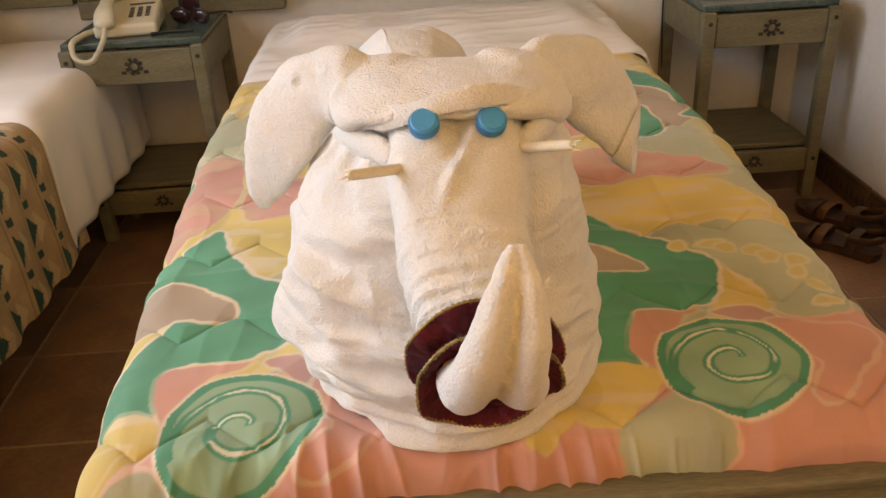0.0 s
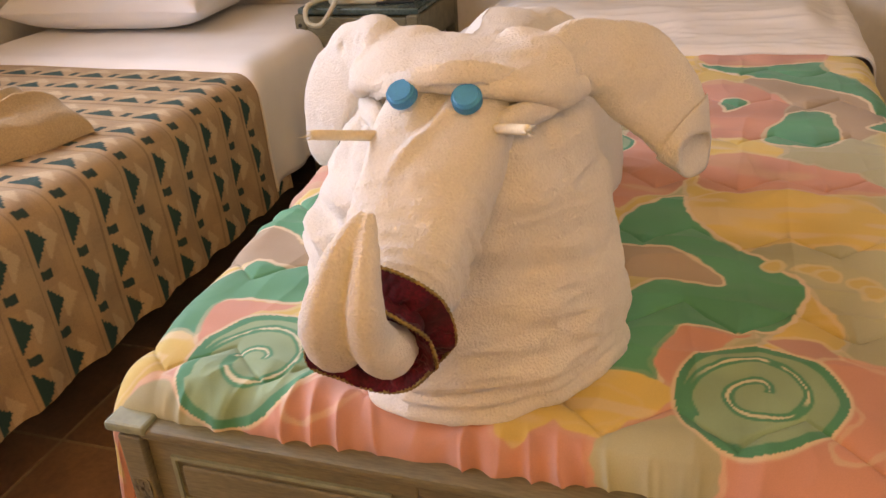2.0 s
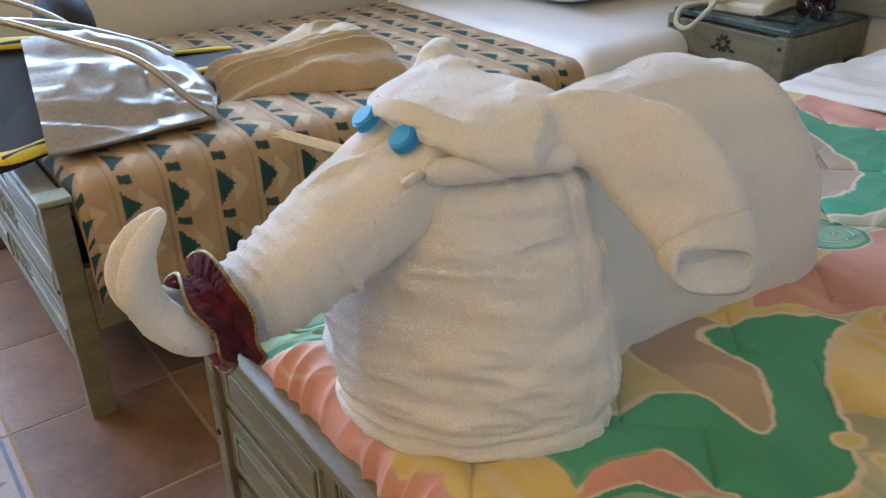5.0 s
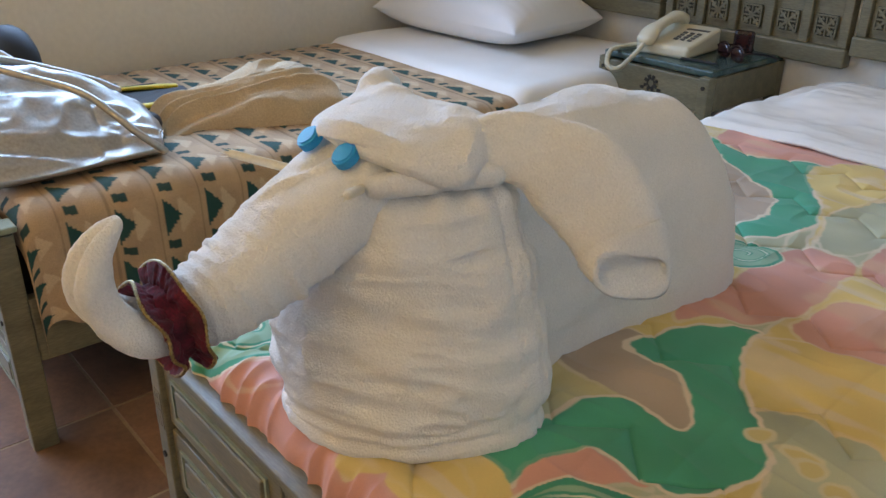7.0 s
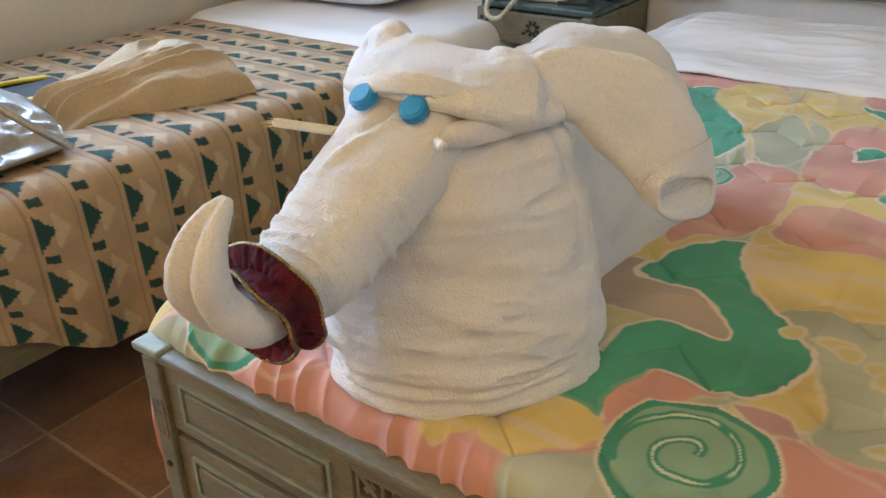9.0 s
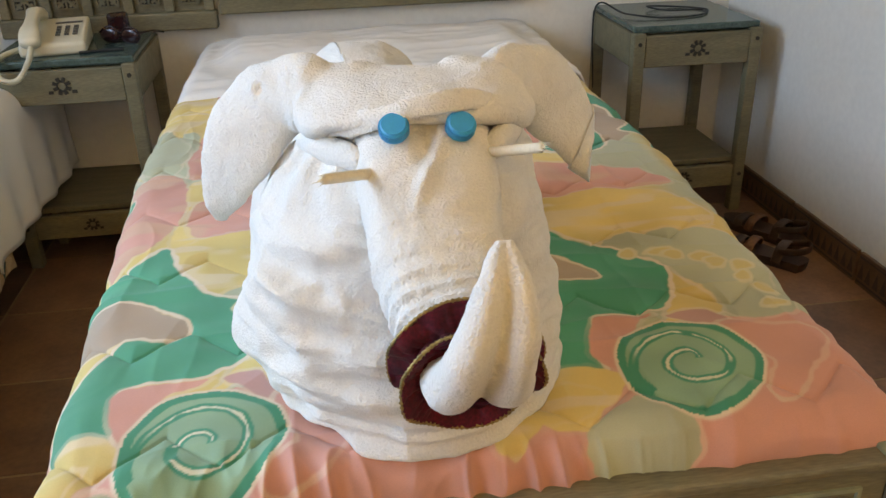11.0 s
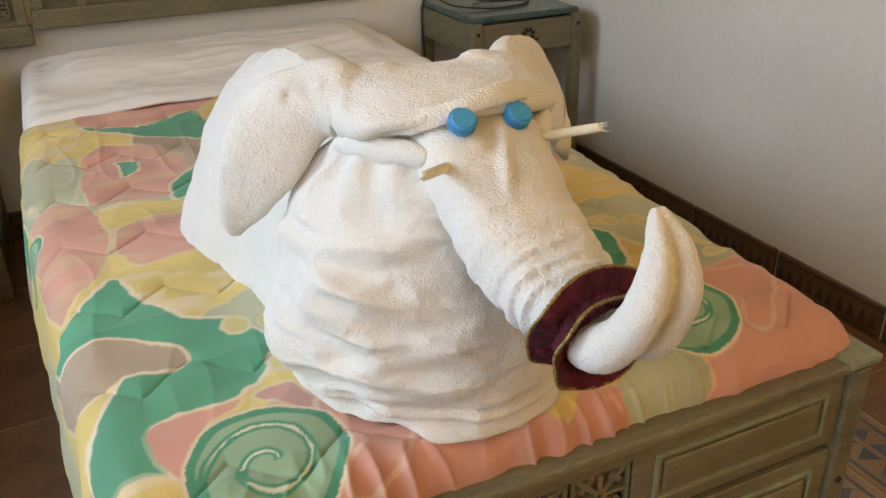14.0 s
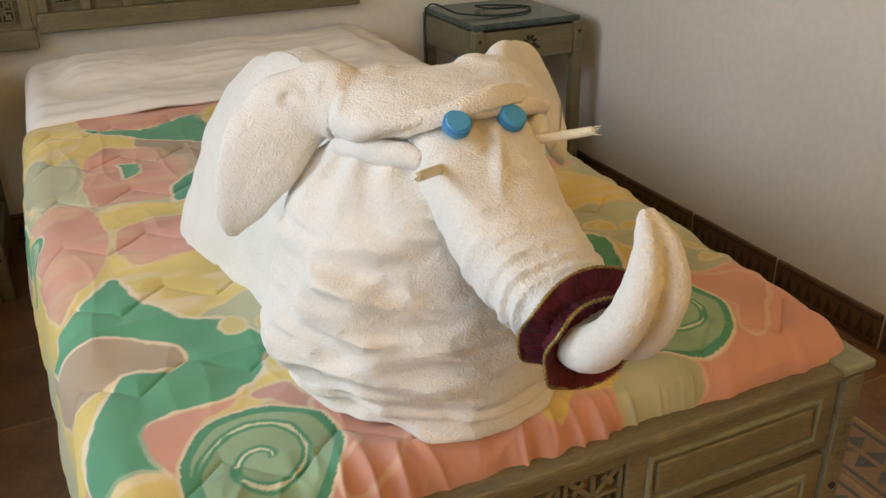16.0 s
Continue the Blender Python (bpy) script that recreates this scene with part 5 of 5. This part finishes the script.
# ---- telephone and small things on the nightstands ----
def telephone():
    ph = thing("telephone", (-0.88, 1.86, TOP), "cream push-button desk telephone with a coiled cord", "telephone", turn=8)
    bm = bmesh.new()
    box(bm, (-0.085, -0.105, 0.0), (0.085, 0.105, 0.045), 0.010, segments=3)
    for v in bm.verts:
        if v.co.z > 0.022:
            v.co.z += 0.16 * (v.co.y + 0.105) - 0.012
    part("base", bm, M_CREAM, ph, smooth=False)
    tilt = pose(0, 0, 0.0335, math.degrees(math.atan(0.16)))
    for r in range(4):
        for c in range(3):
            bm = bmesh.new()
            box(bm, (-0.0065, -0.005, 0), (0.0065, 0.005, 0.004), 0.0012)
            k = part("key", bm, M_KEY, ph)
            k.matrix_local = pose(0.012 + 0.022 * c, -0.045 + 0.020 * r, 0.0335 + 0.16 * (0.06 + 0.020 * r), math.degrees(math.atan(0.16)))
    part("number_strip", boxes(((0.0, 0.045, 0.058), (0.07, 0.060, 0.0605))), M_KEY, ph)
    hand = tube([(-0.050, -0.115, 0.040, 0.027, 0.018), (-0.050, -0.085, 0.060, 0.027, 0.018), (-0.050, -0.04, 0.074, 0.019, 0.013), (-0.050, 0.03, 0.086, 0.019, 0.013), (-0.050, 0.075, 0.086, 0.026, 0.018), (-0.050, 0.105, 0.074, 0.027, 0.020)], (1, 0, 0), 50, 22, 2.6)
    put("handset", *hand, M_CREAM, ph)
    # coil: from the handset down over the front edge and back
    path = smooth_path([(-0.050, -0.115, 0.035), (-0.054, -0.165, 0.006), (-0.085, -0.198, -0.035), (-0.125, -0.192, -0.030), (-0.135, -0.160, 0.006), (-0.118, -0.095, 0.012), (-0.09, -0.06, 0.016)], 900)
    t = np.gradient(path, axis=0)
    t /= np.linalg.norm(t, axis=1)[:, None]
    u = np.cross(t, (0.2, 0.3, 0.93))
    u /= np.linalg.norm(u, axis=1)[:, None]
    w = np.cross(t, u)
    a = np.arange(900) * 2 * np.pi / 12
    helix = path + 0.0062 * (np.cos(a)[:, None] * u + np.sin(a)[:, None] * w)
    v, f = tube([(*p, 0.0022, 0.0022) for p in helix[::2]], (0.3, 0.2, 0.93), 450, 6)
    put("coiled_cord", v, f, M_CREAM, ph, "coiled cream cord")


telephone()


def sunglasses():
    g = thing("sunglasses", (-0.715, 1.88, TOP), "dark red sunglasses folded on the marble top", "sunglasses", turn=-25)
    for a in (-1, 1):
        v, f = ball((a * 0.034, 0, 0.022), (0.028, 0.006, 0.020), 10)
        put("lens", v, f, M_LENS, g)
        wire("rim", [(a * 0.034 + 0.030 * math.cos(k), 0.002, 0.023 + 0.022 * math.sin(k)) for k in np.linspace(0, 2 * math.pi, 16)], 0.0025, M_LENS, g, n=50)
        wire("temple", [(a * 0.066, 0.0, 0.030), (a * 0.068, 0.06, 0.026), (a * 0.060, 0.12, 0.010)], 0.003, M_LENS, g, n=24)
    wire("bridge", [(-0.008, 0, 0.030), (0, -0.002, 0.034), (0.008, 0, 0.030)], 0.0025, M_LENS, g, n=10)


sunglasses()
case_ = tagged(part("glasses_case", boxes(((-0.03, -0.012, 0), (0.03, 0.012, 0.07)), bevel=0.010), M_LENS), "dark red pouch standing on the marble top", "pouch")
case_.matrix_world = pose(-0.735, 1.98, TOP, 0, 0, 20)
pen_ = wire("pen", [(0, 0, 0.004), (0.05, 0.01, 0.004), (0.11, 0.015, 0.004)], 0.004, M_BLACK, n=16)
pen_.matrix_world = pose(-0.80, 1.765, TOP)
tagged(pen_, "slim black pen on the marble top", "pen")
cable_ = wire("charger_cable", [(0.735, 2.06, 0.30), (0.72, 2.03, TOP + 0.0), (0.76, 1.86, TOP + 0.010), (0.86, 1.80, TOP + 0.004), (0.98, 1.82, TOP + 0.004), (1.03, 1.90, TOP + 0.004), (0.95, 1.97, TOP + 0.004), (0.86, 1.95, TOP + 0.012), (0.90, 1.88, TOP + 0.010), (1.01, 1.87, TOP + 0.010)], 0.0028, M_BLACK, n=140)
tagged(cable_, "thin black charging cable coiled on the marble top", "cable")


def sandal(m, label):
    sd = thing("sandal", (0, 0, 0), label, "sandal", "pair of sandals")
    outline = [(-0.032, -0.12), (0.0, -0.13), (0.032, -0.12), (0.034, -0.04), (0.046, 0.05), (0.036, 0.11), (0.0, 0.135), (-0.034, 0.10), (-0.040, 0.04), (-0.030, -0.04)]
    pts = smooth_path([(*o, 0) for o in outline + outline[:1]], 50)[:-1]
    bm = bmesh.new()
    up = [bm.verts.new((x, y, 0.026)) for x, y, _ in pts]
    dn = [bm.verts.new((x * 0.95, y * 0.97, 0.0)) for x, y, _ in pts]
    bm.faces.new(up)
    bm.faces.new(dn[::-1])
    for k in range(len(up)):
        bm.faces.new((up[k], dn[k], dn[(k + 1) % len(up)], up[(k + 1) % len(up)]))
    part("sole", bm, M_LEATHER, sd)
    for y, h, mat in ((0.065, 0.050, M_LEATHER), (0.025, 0.058, M_COPPER), (-0.060, 0.070, M_LEATHER)):
        v, f = tube([(-0.040, y, 0.018, 0.014, 0.003), (-0.030, y - 0.004, h * 0.8, 0.014, 0.003), (0, y - 0.008, h, 0.014, 0.003), (0.032, y - 0.004, h * 0.8, 0.014, 0.003), (0.042, y, 0.018, 0.014, 0.003)], (0, 1, 0), 24, 12)
        put("strap", v, f, mat, sd)
    v, f = tube([(-0.034, -0.06, 0.05, 0.010, 0.003), (-0.036, -0.115, 0.065, 0.010, 0.003), (0, -0.135, 0.068, 0.010, 0.003), (0.036, -0.115, 0.065, 0.010, 0.003), (0.034, -0.06, 0.05, 0.010, 0.003)], (0, 0, 1), 24, 12)
    put("heel_strap", v, f, M_LEATHER, sd)
    sd.matrix_world = m


sandal(pose(1.02, 1.36, 0.0, 0, 0, 40), "worn brown leather sandal with bronze straps on the floor")
sandal(pose(1.10, 1.50, 0.0, 0, 0, 28), "worn brown leather sandal with bronze straps by the wall")

# ---- tiles ----
TILE = 0.33


def slab(name, x0, y0, x1, y1):
    g = 0.004
    bm = bmesh.new()
    box(bm, (x0 + g, y0 + g, -0.0035), (x1 - g, y1 - g, 0.0))
    return bm


bm_ = slab("tile", -TILE / 2, -TILE / 2, TILE / 2, TILE / 2)
tile_mesh = bpy.data.meshes.new("tile")
bm_.to_mesh(tile_mesh)
bm_.free()
tile_mesh.materials.append(M_TILE)
BAND0, BAND1 = -0.39, -0.23
ys = [BAND1 + TILE * k for k in range(8)] + [BAND0 - TILE * (k + 1) for k in range(12)]
for y0 in ys:
    for k in range(-4, 8):
        x0 = -1.03 + TILE * k
        if k == 5 and -0.3 < y0 < 0.2:
            continue
        if x0 > WALL_X - 0.02 or x0 + TILE < WALL_L + 0.02 or y0 > WALL_Y - 0.02 or y0 + TILE < WALL_S + 0.02:
            continue
        t = new("tile", tile_mesh)
        t.location = (x0 + TILE / 2, y0 + TILE / 2, 0)
        t.parent = floor
bm_ = bmesh.new()
W = BAND1 - BAND0
box(bm_, (-0.161, -W / 2 + 0.004, -0.0035), (0.161, W / 2 - 0.004, 0.0))
deco_mesh = bpy.data.meshes.new("border_tile")
bm_.to_mesh(deco_mesh)
bm_.free()
deco_mesh.materials.append(M_DECO)
bm_ = bmesh.new()
for a in (-1, 1):
    box(bm_, (-0.158, a * 0.060 - 0.004, 0.0), (0.158, a * 0.060 + 0.004, 0.0006))
for k in range(6):
    x = -0.132 + 0.053 * k
    for b in (-1, 1):
        vs = [bm_.verts.new((x + dx, dy * b, 0.0006)) for dx, dy in ((-0.022, 0.006), (0.022, 0.006), (0.0, 0.046))]
        bm_.faces.new(vs if b > 0 else vs[::-1])
motif_mesh = bpy.data.meshes.new("border_motif")
bm_.to_mesh(motif_mesh)
bm_.free()
motif_mesh.materials.append(M_DECO_BLUE)
spots = [(-1.03 + TILE * (k + 0.5), (BAND0 + BAND1) / 2, 0) for k in range(-3, 7)]
spots += [(0.62 + TILE * a, BAND1 + TILE * (b + 0.5), 90) for a in (0.25, 0.75) for b in (0, 1)]
for x, y, turn in spots:
    t = new("border_tile", deco_mesh)
    t.location, t.parent = (x, y, 0), floor
    t.rotation_euler = (0, 0, radians(turn))
    q = new("border_motif", motif_mesh)
    q.location, q.parent = (0, 0, 0), t


def skirting(name, start, step_, count, turn, label):
    sk = tagged(new(name), label, "skirting", kind="structure")
    bm = bmesh.new()
    box(bm, (-TILE / 2 + 0.0025, -0.010, 0.0), (TILE / 2 - 0.0025, 0.0, 0.092), 0.0015, segments=1)
    tm = bpy.data.meshes.new("skirting_tile")
    bm.to_mesh(tm)
    bm.free()
    tm.materials.append(M_SKIRT)
    bm = bmesh.new()
    for z in (0.012, 0.080):
        box(bm, (-0.158, -0.0108, z - 0.003), (0.158, -0.0098, z + 0.003))
    for k in range(5):
        x = -0.128 + 0.064 * k
        for s in (-1, 1):
            vs = [bm.verts.new((x + s * dx, -0.0108, z)) for dx, z in ((0.003, 0.022), (0.028, 0.022), (0.015, 0.068))]
            bm.faces.new(vs if s > 0 else vs[::-1])
    mm = bpy.data.meshes.new("skirting_motif")
    bm.to_mesh(mm)
    bm.free()
    mm.materials.append(M_SKIRT_D)
    for k in range(count):
        t = new("skirting_tile", tm)
        t.parent = sk
        t.matrix_local = Matrix.Translation(Vector(start) + Vector(step_) * k) @ pose(0, 0, 0, 0, 0, turn)
        q = new("skirting_motif", mm)
        q.parent = t


skirting("baseboard_east", (WALL_X, 1.013, 0), (0, 0.335, 0), 4, -90, "dark terracotta skirting tiles with triangle motifs")
skirting("baseboard_east_front", (WALL_X, 1.013 - 0.335, 0), (0, -0.335, 0), 14, -90, "dark terracotta skirting tiles with triangle motifs")
skirting("baseboard_north", (WALL_X - 0.175, WALL_Y, 0), (-0.335, 0, 0), 9, 0, "dark terracotta skirting tiles with triangle motifs")

v_, f_ = tube([(0.060, 0.014, 0.3575, 0.006, 0.003), (0.090, 0.004, 0.3575, 0.007, 0.0025), (0.125, 0.003, 0.3580, 0.007, 0.0025), (0.165, 0.014, 0.3590, 0.005, 0.003)], (0, 1, 0), 30, 12)
tagged(put("sheet_corner", v_, f_, M_SHEET), "corner of white sheet poking out between the footboard's boards", "sheet")
